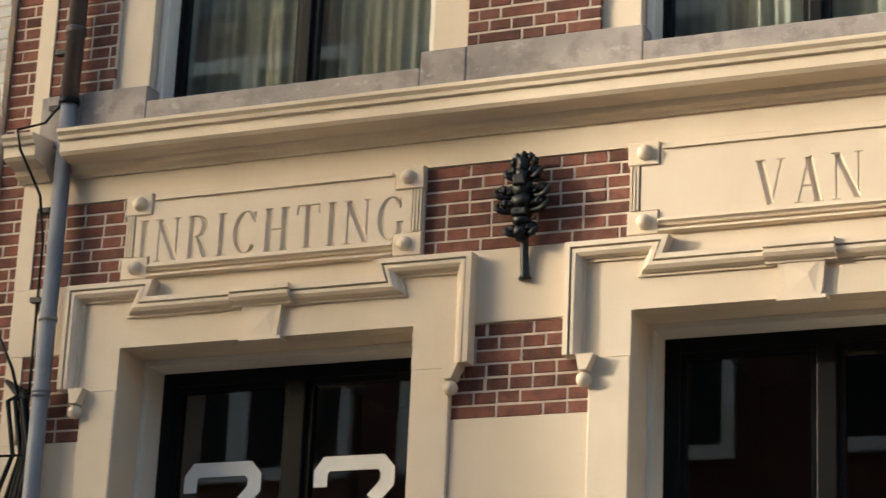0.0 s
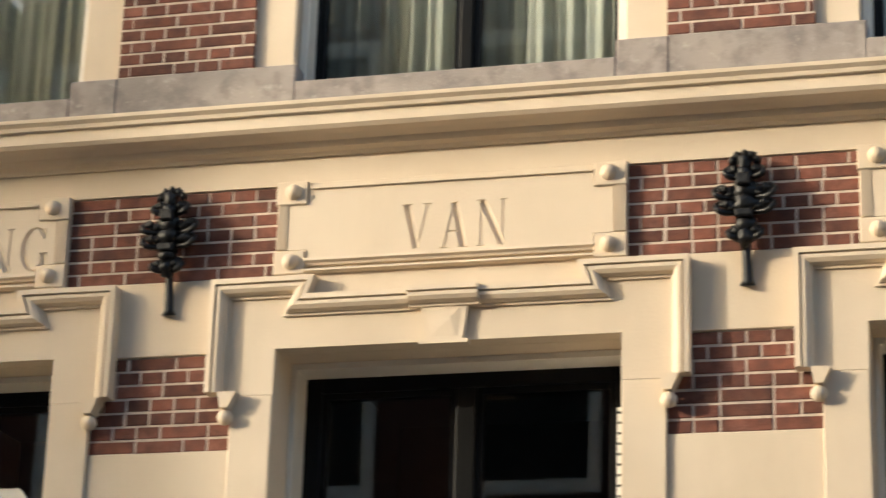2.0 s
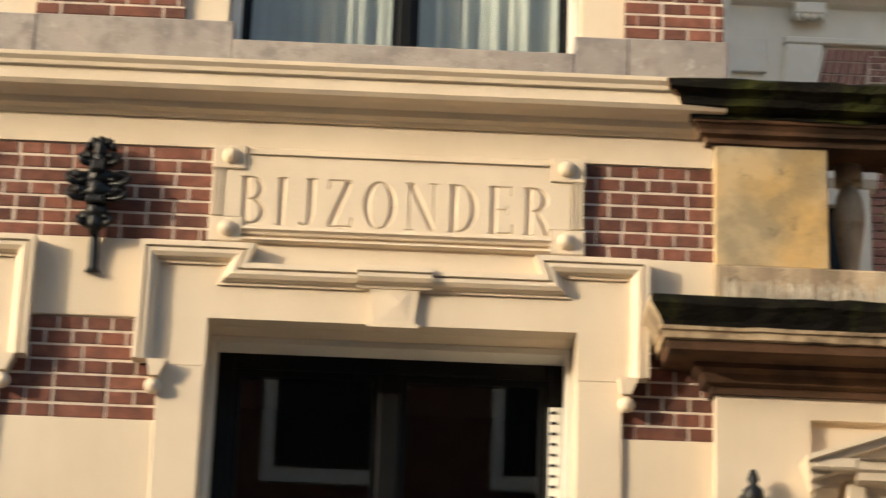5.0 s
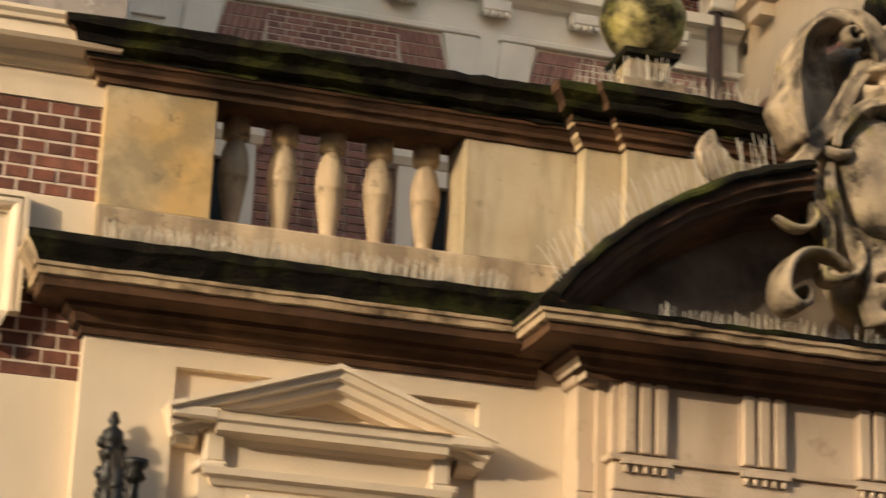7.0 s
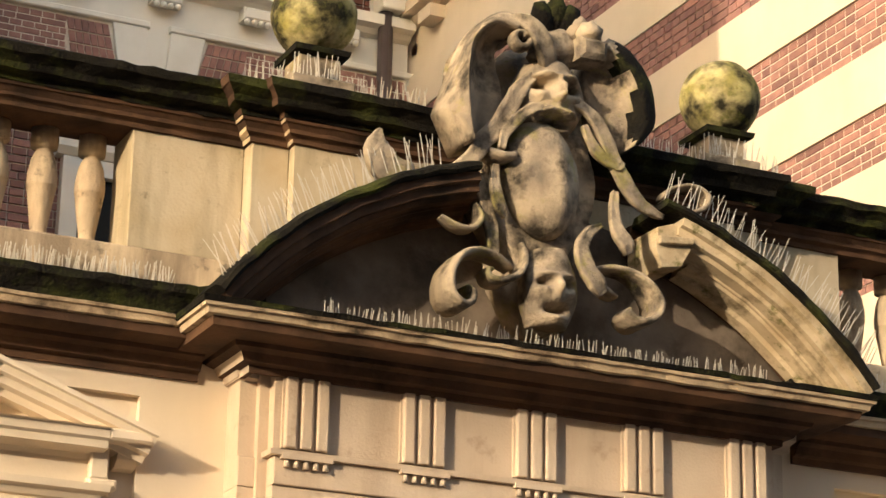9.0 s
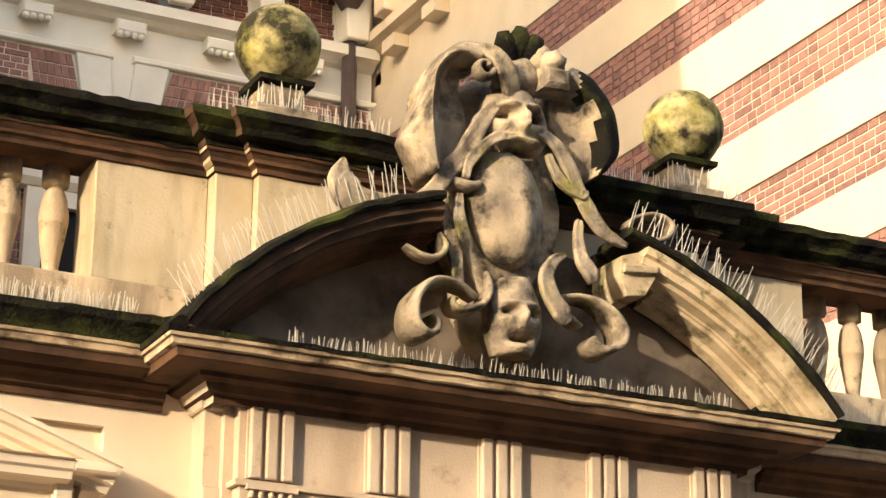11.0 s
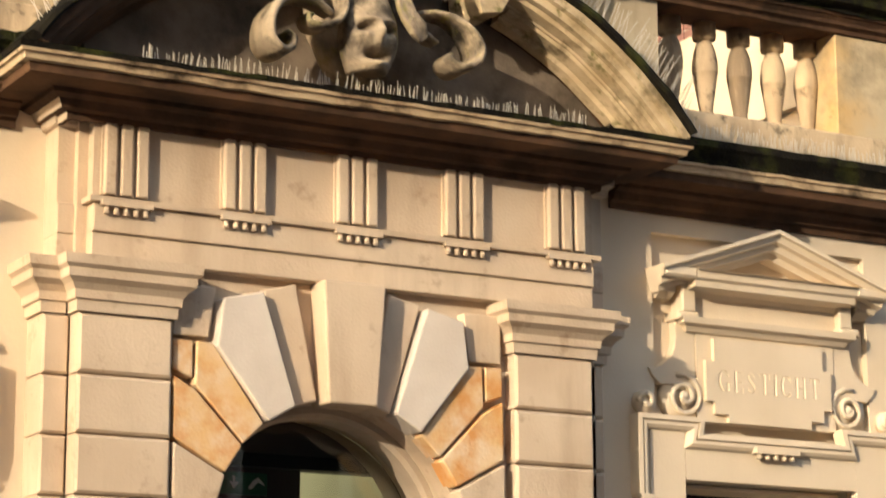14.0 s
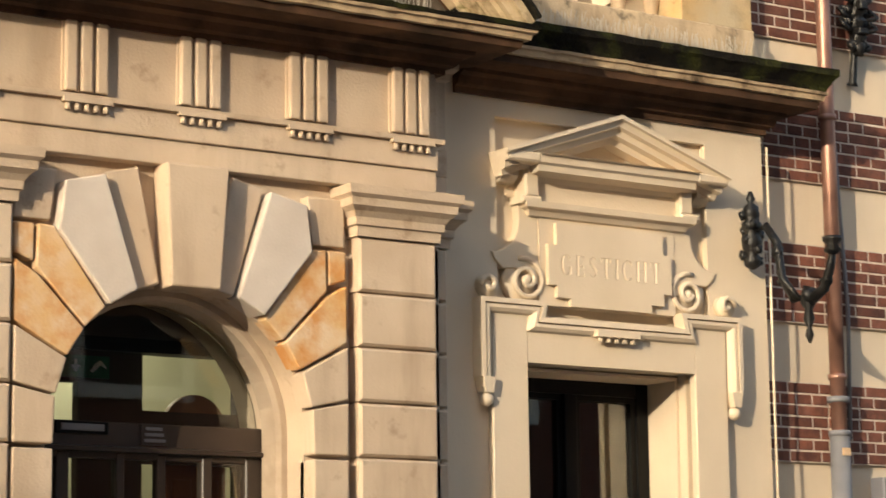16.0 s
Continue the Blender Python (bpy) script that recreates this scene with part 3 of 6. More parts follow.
def strokes(ch):
    """One roman capital as strokes: centre points and widths on a unit height, and its breadth."""
    T, N = 0.172, 0.060

    def bow(cx, cy, rx, ry, a0, a1, wide=T, n=14):
        pts = []
        for k in range(n + 1):
            a = radians(a0 + (a1 - a0) * k / n)
            pts.append((cx + rx * math.cos(a), cy + ry * math.sin(a), N + (wide - N) * abs(math.cos(a)) ** 1.4))
        return pts

    def bar(x0, y0, x1, y1, w):
        return [(x0, y0, w), (x1, y1, w)]

    def foot(x, y, r=0.13):
        return bar(x - r, y, x + r, y, 0.042)

    def stem(x, w=T):
        return [bar(x, 0.0, x, 1.0, w), foot(x, 0.02), foot(x, 0.98)]

    if ch == "I": return stem(0.13), 0.26
    if ch == "J": return [[(0.30, 1.0, T), (0.30, 0.25, T), (0.26, 0.08, 0.11), (0.16, 0.02, 0.06), (0.06, 0.08, 0.09)], foot(0.30, 0.98)], 0.43
    if ch == "H": return stem(0.13) + stem(0.57) + [bar(0.13, 0.5, 0.57, 0.5, N)], 0.70
    if ch == "T": return [bar(0.32, 0, 0.32, 1, T), foot(0.32, 0.02), bar(0.02, 0.975, 0.62, 0.975, N), bar(0.04, 1.0, 0.02, 0.78, 0.05), bar(0.60, 1.0, 0.62, 0.78, 0.05)], 0.64
    if ch == "E": return stem(0.13) + [bar(0.13, 0.975, 0.50, 0.975, N), bar(0.13, 0.51, 0.42, 0.51, N), bar(0.13, 0.025, 0.52, 0.025, N), bar(0.50, 1.0, 0.52, 0.80, 0.05), bar(0.52, 0.0, 0.54, 0.22, 0.05), bar(0.42, 0.40, 0.42, 0.62, 0.045)], 0.56
    if ch == "N": return [bar(0.10, 0, 0.10, 1, N), bar(0.62, 0, 0.62, 1, N), bar(0.12, 0.96, 0.60, 0.04, T), foot(0.10, 0.02, 0.10), foot(0.08, 0.98, 0.10), foot(0.62, 0.98, 0.10)], 0.72
    if ch == "V": return [bar(0.10, 0.98, 0.36, 0.04, T), bar(0.62, 0.98, 0.38, 0.04, N), foot(0.11, 0.98), foot(0.61, 0.98, 0.10)], 0.72
    if ch == "A": return [bar(0.34, 0.98, 0.58, 0.02, T), bar(0.34, 0.96, 0.10, 0.02, N), bar(0.18, 0.36, 0.50, 0.36, N), foot(0.10, 0.02, 0.10), foot(0.58, 0.02)], 0.70
    if ch == "Z": return [bar(0.48, 0.95, 0.10, 0.05, T), bar(0.06, 0.975, 0.54, 0.975, N), bar(0.04, 0.025, 0.54, 0.025, N), bar(0.06, 1.0, 0.04, 0.78, 0.05), bar(0.54, 0.0, 0.56, 0.22, 0.05)], 0.60
    if ch == "O": return [bow(0.35, 0.5, 0.28, 0.475, 0, 360, n=32)], 0.70
    if ch == "C": return [bow(0.35, 0.5, 0.28, 0.475, 40, 320, n=24), bar(0.58, 0.72, 0.58, 0.96, 0.06)], 0.64
    if ch == "G": return [bow(0.35, 0.5, 0.28, 0.475, 42, 325, n=24), bar(0.58, 0.72, 0.58, 0.96, 0.06), bar(0.58, 0.06, 0.58, 0.42, T), foot(0.58, 0.41, 0.11)], 0.70
    if ch == "D": return stem(0.13) + [[(0.13, 0.975, N), (0.25, 0.975, N)] + bow(0.25, 0.5, 0.32, 0.475, 90, -90)[1:-1] + [(0.25, 0.025, N), (0.13, 0.025, N)]], 0.66
    if ch == "B": return stem(0.13) + [[(0.13, 0.975, N), (0.22, 0.975, N)] + bow(0.24, 0.75, 0.22, 0.225, 90, -90)[1:-1] + [(0.22, 0.525, N), (0.13, 0.525, N)], [(0.22, 0.52, N)] + bow(0.24, 0.27, 0.27, 0.245, 90, -90)[1:-1] + [(0.22, 0.025, N), (0.13, 0.025, N)]], 0.58
    if ch == "R": return stem(0.13) + [[(0.13, 0.975, N), (0.22, 0.975, N)] + bow(0.24, 0.74, 0.24, 0.235, 90, -90)[1:-1] + [(0.22, 0.505, N), (0.13, 0.505, N)], [(0.30, 0.50, 0.08), (0.44, 0.25, T), (0.54, 0.05, T), (0.64, 0.02, 0.05)]], 0.66
    return [[(0.48, 0.78, 0.05), (0.40, 0.94, 0.05), (0.26, 0.97, N), (0.12, 0.86, 0.10), (0.14, 0.68, T), (0.30, 0.52, T), (0.44, 0.36, T), (0.47, 0.18, 0.11), (0.32, 0.03, N), (0.16, 0.06, 0.05), (0.08, 0.24, 0.05)]], 0.56


def cut_text(words, cx, z, height, y, ob, width, depth=0.016, gap=0.20):
    """Cuts letters with sloping flanks into the face of a slab."""
    total = sum(strokes(c)[1] for c in words) + gap * (len(words) - 1)
    kx, at = width / total, cx - width / 2
    sh = Shape()
    for c in words:
        lines, broad = strokes(c)
        for q, line in enumerate(lines):
            P = [Vector((at + a * kx, z + (b - 0.5) * height)) for a, b, _ in line]
            k, v = len(P), []
            for i, p in enumerate(P):
                d = P[min(i + 1, k - 1)] - P[max(i - 1, 0)]
                u = Vector((-d.y, d.x)).normalized() * (line[i][2] * (kx * 0.5 + height * 0.5) / 2)
                front = y - 0.0012 - 0.00007 * q
                sink = y + min(depth, max(0.004, u.length * 1.25))
                v += [(p.x + u.x, front, p.y + u.y), (p.x - u.x, front, p.y - u.y), (p.x, sink, p.y)]
            f = [t for i in range(k - 1) for t in [(3 * i + m, 3 * i + (m + 1) % 3, 3 * i + 3 + (m + 1) % 3, 3 * i + 3 + m) for m in range(3)]]
            sh.add(v, f + [(2, 1, 0), (3 * k - 3, 3 * k - 2, 3 * k - 1)])
        at += (broad + gap) * kx
    me = sh.mesh("letters", ob.data.materials[0])
    cutter = new("letters", me)
    md = ob.modifiers.new("letters", "BOOLEAN")
    md.operation, md.object, md.solver, md.use_self = "DIFFERENCE", cutter, "EXACT", True
    bpy.context.view_layer.update()
    dg = bpy.context.evaluated_depsgraph_get()
    done = bpy.data.meshes.new_from_object(ob.evaluated_get(dg))
    ob.modifiers.clear()
    ob.data = done
    bpy.data.objects.remove(cutter)


def inscription(cx, words, width, shift=-0.005):
    t = tagged(new("inscription_panel"), "cream plaster panel with incised letters and corner studs", "inscription", "inscription panels")
    part("panel", Shape().box(cx - 0.785, cx + 0.785, -0.085, -0.05, 4.955, 5.392, 0.004), CREAM, t)
    tab = part("tablet", Shape().prism([(cx - 0.64, 5.028), (cx + 0.64, 5.028), (cx + 0.64, 5.072), (cx + 0.73, 5.072), (cx + 0.73, 5.282), (cx + 0.64, 5.282), (cx + 0.64, 5.365),
                                       (cx - 0.64, 5.365), (cx - 0.64, 5.282), (cx - 0.73, 5.282), (cx - 0.73, 5.072), (cx - 0.64, 5.072)], -0.10, -0.07), CREAM, t)
    cut_text(words, cx + shift, 5.148, 0.216, -0.10, tab, width, 0.022)
    part("fillet", Shape().box(cx - 0.63, cx + 0.63, -0.112, -0.09, 5.352, 5.366), CREAM, t)
    part("fillet", Shape().sweep([(cx - 0.645, -0.085, 5.026), (cx + 0.645, -0.085, 5.026)], [(0, 0), (0, 0.03), (0.012, 0.034), (0.02, 0.02), (0.03, 0.016), (0.03, 0)], OUT), CREAM, t)
    part("fillet", Shape().sweep([(cx - 0.645, -0.085, 4.978), (cx + 0.645, -0.085, 4.978)], [(0, 0), (0, 0.03), (0.010, 0.032), (0.016, 0.018), (0.016, 0)], OUT), CREAM, t)
    for g in (-1, 1):
        s = Shape()
        for a in (0.738, 0.754, 0.770):
            s.box(cx + g * a, cx + g * (a + 0.009), -0.106, -0.08, 5.075, 5.285)
        part("side_bead", s, CREAM, t)
        for z0 in (4.958, 5.282):
            part("corner_block", Shape().box(cx + g * 0.645, cx + g * 0.788, -0.112, -0.07, z0, z0 + 0.108, 0.004), CREAM, t)
            part("stud", Shape().ball(cx + g * 0.708, -0.115, z0 + 0.056, 0.036, 0.034, 0.036, 14, 10), CREAM, t)


for c in BAYS:
    surround(c)
inscription(BAYS[0], "INRICHTING", 1.40)
inscription(BAYS[1], "VAN", 0.47, 0.028)
inscription(BAYS[2], "BIJZONDER", 1.32)


def anchor(cx, z0, dy=0.0):
    """Wrought-iron wall anchor: leafy head with pairs of scrolls on a flat shaft."""
    t = thing("wall_anchor", "black wrought-iron wall anchor with leafy scrolls on brick", "wall anchor", "wall anchors")
    part("shaft", Shape().tube([(cx, -0.085, z0 - 0.365), (cx, -0.09, z0 - 0.345), (cx, -0.11, z0 - 0.2), (cx, -0.10, z0 + 0.1)], [0.034, 0.022, 0.020, 0.024], 8, True), IRON, t)
    for g in (-1, 1):
        for dz, r, out in ((-0.150, 0.026, 0.050), (-0.030, 0.034, 0.094), (0.036, 0.034, 0.100), (0.122, 0.030, 0.058)):
            pts = [(cx, -0.13, z0 + dz - 0.03)]
            for k in range(11):
                a = -1.9 + k * 0.62
                rr = r * (1 - k * 0.062)
                pts.append((cx + g * (out + rr * math.cos(a)), -0.15 - 0.02 * math.sin(k), z0 + dz + rr * math.sin(a)))
            s = Shape().tube(pts, [0.012] + [0.014 - 0.0005 * k for k in range(11)], 6)
            s.ball(cx + g * out, -0.16, z0 + dz, 0.012, seg=8, rings=6)
            part("scroll", s, IRON, t)
    s = Shape()
    for w, dz in ((0.034, -0.165), (0.042, -0.11), (0.050, -0.02), (0.050, 0.04), (0.034, 0.10), (0.030, 0.155)):
        s.ball(cx, -0.145, z0 + dz, w, 0.04, 0.045, 12, 8, 0.7)
    for k in range(5):
        a = radians(-70 + 35 * k)
        s.ball(cx + 0.055 * math.sin(a), -0.14, z0 + 0.155 + 0.045 * math.cos(a), 0.019, 0.022, 0.019, 8, 6, 0.5)
    for g in (-1, 1):
        for a, dz, w in ((0.050, 0.125, 0.026), (0.060, 0.03, 0.034), (0.055, -0.03, 0.032), (0.040, -0.145, 0.026)):
            s.ball(cx + g * a, -0.135, z0 + dz, w, 0.028, 0.026, 10, 8, 0.9)
    s.box(cx - 0.028, cx + 0.028, -0.21, -0.14, z0 + 0.045, z0 + 0.095, 0.006).box(cx - 0.035, cx + 0.035, -0.20, -0.13, z0 - 0.095, z0 - 0.06, 0.006)
    part("leaf_head", s, IRON, t)
    for o in t.children:
        o.location.y = dy
    return t


anchor(-3.83, 5.17)
anchor(-1.265, 5.17)

# number film on the first pane: plain bars
for cx in (-5.515, -4.82):
    s = Shape()
    s.sweep([(cx - 0.17, 0.324, 4.0), (cx - 0.17, 0.324, 4.07), (cx - 0.14, 0.324, 4.11), (cx + 0.14, 0.324, 4.11), (cx + 0.175, 0.324, 4.07), (cx + 0.175, 0.324, 4.01), (cx + 0.10, 0.324, 3.93)],
            [(-0.035, 0), (-0.035, 0.004), (0.035, 0.004), (0.035, 0)], OUT)
    tagged(part("window_film", s, SIGNWHITE), "white film bar stuck on the dark window pane", "window film", "window film bars")

# drain pipe, cables and bracket at the wing's end
pipe = thing("drain_pipe", "grey zinc drain pipe with brown upper length on the facade", "drain pipe")
part("lower_pipe", Shape().tube([(-6.315, -0.15, 0), (-6.315, -0.15, 5.90)], 0.042, 16), ZINC, pipe, "grey zinc pipe")
part("upper_pipe", Shape().tube([(-6.315, -0.15, 5.90), (-6.315, -0.15, 9)], 0.046, 16), BROWNPIPE, pipe, "brown painted pipe")
for z, m in ((5.90, BLACK), (6.27, BROWNPIPE), (6.285, BROWNPIPE), (4.42, ZINC), (4.40, ZINC), (4.78, ZINC)):
    part("collar", Shape().tube([(-6.315, -0.15, z - 0.012), (-6.315, -0.15, z + 0.012)], 0.054 if m is not ZINC else 0.047, 16), m, pipe)
pipe.location.x = 0.045
cab = thing("cable", "thin black cable clipped beside the drain pipe", "cable")
part("wire", Shape().tube([(-6.37, -0.13, 8), (-6.375, -0.13, 6.2), (-6.39, -0.12, 5.9), (-6.44, -0.16, 5.80), (-6.50, -0.30, 5.72), (-6.475, -0.30, 5.62), (-6.43, -0.15, 5.42), (-6.43, -0.09, 5.2), (-6.425, -0.09, 4.6), (-6.42, -0.09, 4.2)], 0.007, 6), BLACK, cab)
for z in (6.2, 5.36, 4.90, 5.9):
    part("clip", Shape().box(-6.46, -6.40, -0.11, -0.07, z - 0.012, z + 0.012), IRON, cab)
cab.location.x = 0.045
bun = thing("cable_bundle", "bundle of black cables hanging on the wall corner", "cables")
bun.location.x = 0.045
rng = random.Random(5)
for k in range(9):
    o = rng.uniform(-0.05, 0.05)
    part("wire", Shape().tube([(-6.55 + 0.02 * k, -0.10, 4.50 - 0.01 * k), (-6.44 + o, -0.13 - 0.006 * k, 4.38), (-6.40 + o, -0.14, 4.12), (-6.45 + o * 1.8, -0.15, 3.9 + o), (-6.52 + o * 2, -0.13, 3.68), (-6.5 + o, -0.12, 3.3)], 0.012, 6), BLACK, bun)
part("wire", Shape().tube([(-6.62, -0.2, 4.82), (-6.5, -0.14, 4.55), (-6.42, -0.13, 4.32)], 0.008, 6), BLACK, bun)
part("wire", Shape().tube([(-7.6, -0.2, 4.12), (-6.35, -0.2, 4.10)], 0.006, 6), BLACK, bun)

# the neighbour beyond the corner
brick_field("brick_neighbour", -6.80, -6.555, 3.4, 7.2, 0.10, 77, "dark red brick edge of the neighbouring house", BRICK)
nb = brick_field("wall_neighbour", -8.4, -6.82, 4.4, 7.2, 0.06, 78, "white-painted brick wall of the neighbouring house", NEIGHBOUR)
structure("wall_neighbour_core", Shape().box(-14, -6.555, 0.17, 6, 0, 10), NEIGHBOUR, "white-painted wall of the neighbouring house", "wall")
# ---- the portal front ----
PY, CY = -0.15, -0.40  # faces of its side bays and of its middle
PL, PR = AX - 3.44, AX + 3.44
DX, DZ, DR = 4.70, 2.66, 0.62  # door arch: axis, springing, radius
PXA = 4.72  # axis of the piers
PED = 2.40  # from the axis to the side windows


def arc(cx, cz, r, a0, a1, n):
    """Points on an arc, degrees from the upright, positive to the right."""
    return [(cx + r * math.sin(radians(a0 + (a1 - a0) * k / n)), cz + r * math.cos(radians(a0 + (a1 - a0) * k / n))) for k in range(n + 1)]


for i, g in enumerate((-1, 1)):
    s = Shape()
    cx = AX + g * PED
    a, b = sorted((AX + g * 1.2, AX + g * 3.44))
    s.box(a, cx - 0.52, PY + 0.04, 0.4, 0, 3.075).box(cx + 0.52, b, PY + 0.04, 0.4, 0, 3.075).box(a, b, PY + 0.04, 0.4, 3.075, 4.45)
    # outer skin leaves a sunk field behind the pediment
    s.box(a, cx - 0.655, PY, PY + 0.04, 0, 4.45).box(cx + 0.655, b, PY, PY + 0.04, 0, 4.45).box(cx - 0.655, cx + 0.655, PY, PY + 0.04, 4.275, 4.45)
    structure("wall_portal_%d" % (i + 1), s, CREAM, "cream-painted plaster side bays of the portal", "wall")

# middle wall with the arched opening
s = Shape()
top = arc(DX, DZ, DR, -90, 90, 24)
for (x0, z0), (x1, z1) in zip(top[:-1], top[1:]):
    s.prism([(x0, z0), (x1, z1), (x1, 4.45), (x0, 4.45)], CY + 0.06, 0.25)
s.box(AX - 1.28, DX - DR, CY + 0.06, 0.25, 0, 4.45).box(DX + DR, AX + 1.28, CY + 0.06, 0.25, 0, 4.45)
structure("wall_middle", s, SAND_PALE, "pale sandstone middle of the portal with round-arched doorway", "wall")

# smooth inner ring of the arch
s = Shape()
path = [(DX - DR + 0.0, 1.0)] + arc(DX, DZ, DR, -90, 90, 28) + [(DX + DR, 1.0)]
s.sweep([(x, -0.14, z) for x, z in path], [(-0.02, 0), (-0.02, 0.05), (0.03, 0.05), (0.048, 0.03), (0.048, -0.10), (-0.02, -0.10)], OUT, smooth=False)
structure("trim", s, RINGSTONE, "smooth stone inner ring of the door arch", "trim")

# rusticated piers, block by block
pier_rows = [(3.305, 3.55), (3.058, 3.295), (2.808, 3.048), (2.562, 2.798), (2.30, 2.552), (2.05, 2.29), (1.8, 2.04), (1.0, 1.79)]
for g in (-1, 1):
    t = thing("pier", "rusticated pale sandstone pier with moulded capital beside the arch", "pier", "portal piers")
    a, b = sorted((PXA + g * 0.835, PXA + g * 1.25))
    oa, ob_ = sorted((PXA + g * 1.257, PXA + g * 1.37))
    for k, (z0, z1) in enumerate(pier_rows):
        bl = part("block", Shape().box(a, b, CY - 0.035, CY + 0.07, z0, z1, 0.012), SAND_PALE, t)
        part("block", Shape().box(oa, ob_, CY + 0.06, CY + 0.26, z0, z1, 0.010), SAND_PALE, t)
    # joints in shade behind the blocks
    part("core", Shape().box(a + 0.01, b - 0.01, CY, CY + 0.07, 1, 3.79).box(oa + 0.008, ob_ - 0.008, CY + 0.09, CY + 0.26, 1, 3.79), SAND_PALE, t)
    CAP = [(0.0, 3.555), (0.015, 3.555), (0.018, 3.60), (0.03, 3.605), (0.032, 3.64), (0.05, 3.665), (0.075, 3.685), (0.078, 3.72), (0.095, 3.735), (0.10, 3.775), (0.0, 3.79)]
    if g < 0:
        path = [(a, CY + 0.08, 0), (a, CY - 0.03, 0), (b, CY - 0.03, 0), (b, CY + 0.07, 0)]
        path2 = [(oa, PY, 0), (oa, CY + 0.07, 0), (ob_ - 0.02, CY + 0.07, 0)]
    else:
        path = [(a, CY + 0.07, 0), (a, CY - 0.03, 0), (b, CY - 0.03, 0), (b, CY + 0.08, 0)]
        path2 = [(oa + 0.02, CY + 0.07, 0), (ob_, CY + 0.07, 0), (ob_, PY, 0)]
    part("capital", Shape().sweep(path, CAP, UP), SAND_PALE, t)
    part("side_capital", Shape().sweep(path2, CAP, UP), SAND_PALE, t)

# voussoirs round the arch
v = tagged(new("door_arch"), "sandstone voussoirs in pale and orange stone round the doorway", "arch", "", "structure")


def on(a):
    return (DR * math.sin(radians(a)), DR * math.cos(radians(a)))


VOUS = [([on(11.5), (0.23, 1.11), (0.385, 1.07), on(22)], SAND_PALE, 0.0), ([on(23), (0.40, 1.055), (0.585, 1.01), (0.612, 0.80), on(36.5)], GREY_SAND, 0.04),
        ([on(38), (0.622, 0.815), (0.695, 0.82), (0.70, 0.635), on(50)], SAND_PINK, 0.015), ([on(51.2), (0.70, 0.61), (0.80, 0.665), (0.80, 0.405), on(64)], SAND_PINK, 0.02),
        ([on(65.3), (0.80, 0.385), (0.80, 0.15), on(80)], SAND_PALE, 0.03), ([on(81), (0.80, 0.135), (0.80, -0.10), (0.62, -0.10)], SAND_PALE, 0.03),
        ([(0.71, 0.66), (0.71, 0.82), (0.80, 0.82), (0.80, 0.69)], SAND_PINK, 0.01), ([(0.635, 0.84), (0.605, 1.06), (0.80, 1.06), (0.80, 0.84)], SAND_PALE, 0.0),
        ([(0.62, -0.12), (0.80, -0.12), (0.80, -0.60), (0.62, -0.60)], SAND_PALE, 0.03)]
for g in (-1, 1):
    for pts, m, proud in VOUS:
        poly = [(DX + g * x, DZ + z) for x, z in pts]
        part("voussoir", Shape().prism(poly, CY - proud, CY + 0.10), m, v, bevel=0.008)
part("keystone", Shape().prism([(4.595, 3.25), (4.835, 3.25), (4.875, 3.79), (4.57, 3.79)], CY - 0.075, CY + 0.1), SAND_PALE, v, bevel=0.01)

# entablature: architrave, frieze with triglyphs
EA, EB = AX - 1.235, AX + 1.235
t = tagged(new("entablature"), "pale sandstone entablature with five triglyphs", "entablature", "", "structure")
part("architrave", Shape().box(EA, EB, CY - 0.005, CY + 0.08, 3.79, 3.90, 0.004).box(EA, EB, CY - 0.02, CY + 0.08, 3.902, 4.022, 0.004), SAND_PALE, t)
part("taenia", Shape().sweep([(EA - 0.002, PY, 0), (EA - 0.002, CY - 0.02, 0), (EB + 0.002, CY - 0.02, 0), (EB + 0.002, PY, 0)], [(0, 4.024), (0.022, 4.024), (0.026, 4.046), (0, 4.05)], UP), SAND_PALE, t)
part("frieze", Shape().box(EA, EB, CY, CY + 0.08, 4.05, 4.45), SAND_PALE, t)
for g in (-1, 1):
    a, b = sorted((AX + g * 1.235, AX + g * 1.355))
    part("side_strip", Shape().box(a, b, CY + 0.09, PY, 3.79, 3.90, 0.003).box(a, b, CY + 0.085, PY, 3.902, 4.03, 0.003).box(a, b, CY + 0.10, PY, 4.03, 4.40), SAND_PALE, t)
    part("side_cap", Shape().sweep([(a, PY, 0), (a, CY + 0.10, 0), (b, CY + 0.10, 0), (b, PY, 0)] if g < 0 else [(a, CY + 0.10, 0), (b, CY + 0.10, 0), (b, PY, 0)], [(0, 4.36), (0.02, 4.37), (0.03, 4.40), (0.05, 4.42), (0.05, 4.45), (0, 4.45)], UP), SAND_PALE, t)
for k in range(5):
    cx = AX - 0.005 + (k - 2) * 0.545
    tg = part("triglyph", Shape().box(cx - 0.108, cx + 0.108, CY - 0.012, CY + 0.01, 4.06, 4.40), SAND_PALE, t)
    for d in (-0.072, 0.0, 0.072):
        part("bar", Shape().prism([(cx + d - 0.027, 4.06), (cx + d + 0.027, 4.06), (cx + d + 0.027, 4.368), (cx + d - 0.027, 4.368)], CY - 0.036, CY), SAND_PALE, tg, bevel=0.008)
    part("regula", Shape().box(cx - 0.115, cx + 0.115, CY - 0.052, CY, 4.008, 4.03), SAND_PALE, tg)
    for d in range(5):
        part("gutta", Shape().lathe([(0.014, -0.016), (0.011, 0.016)], cx - 0.088 + d * 0.044, CY - 0.032, 3.992, 8), SAND_PALE, tg)

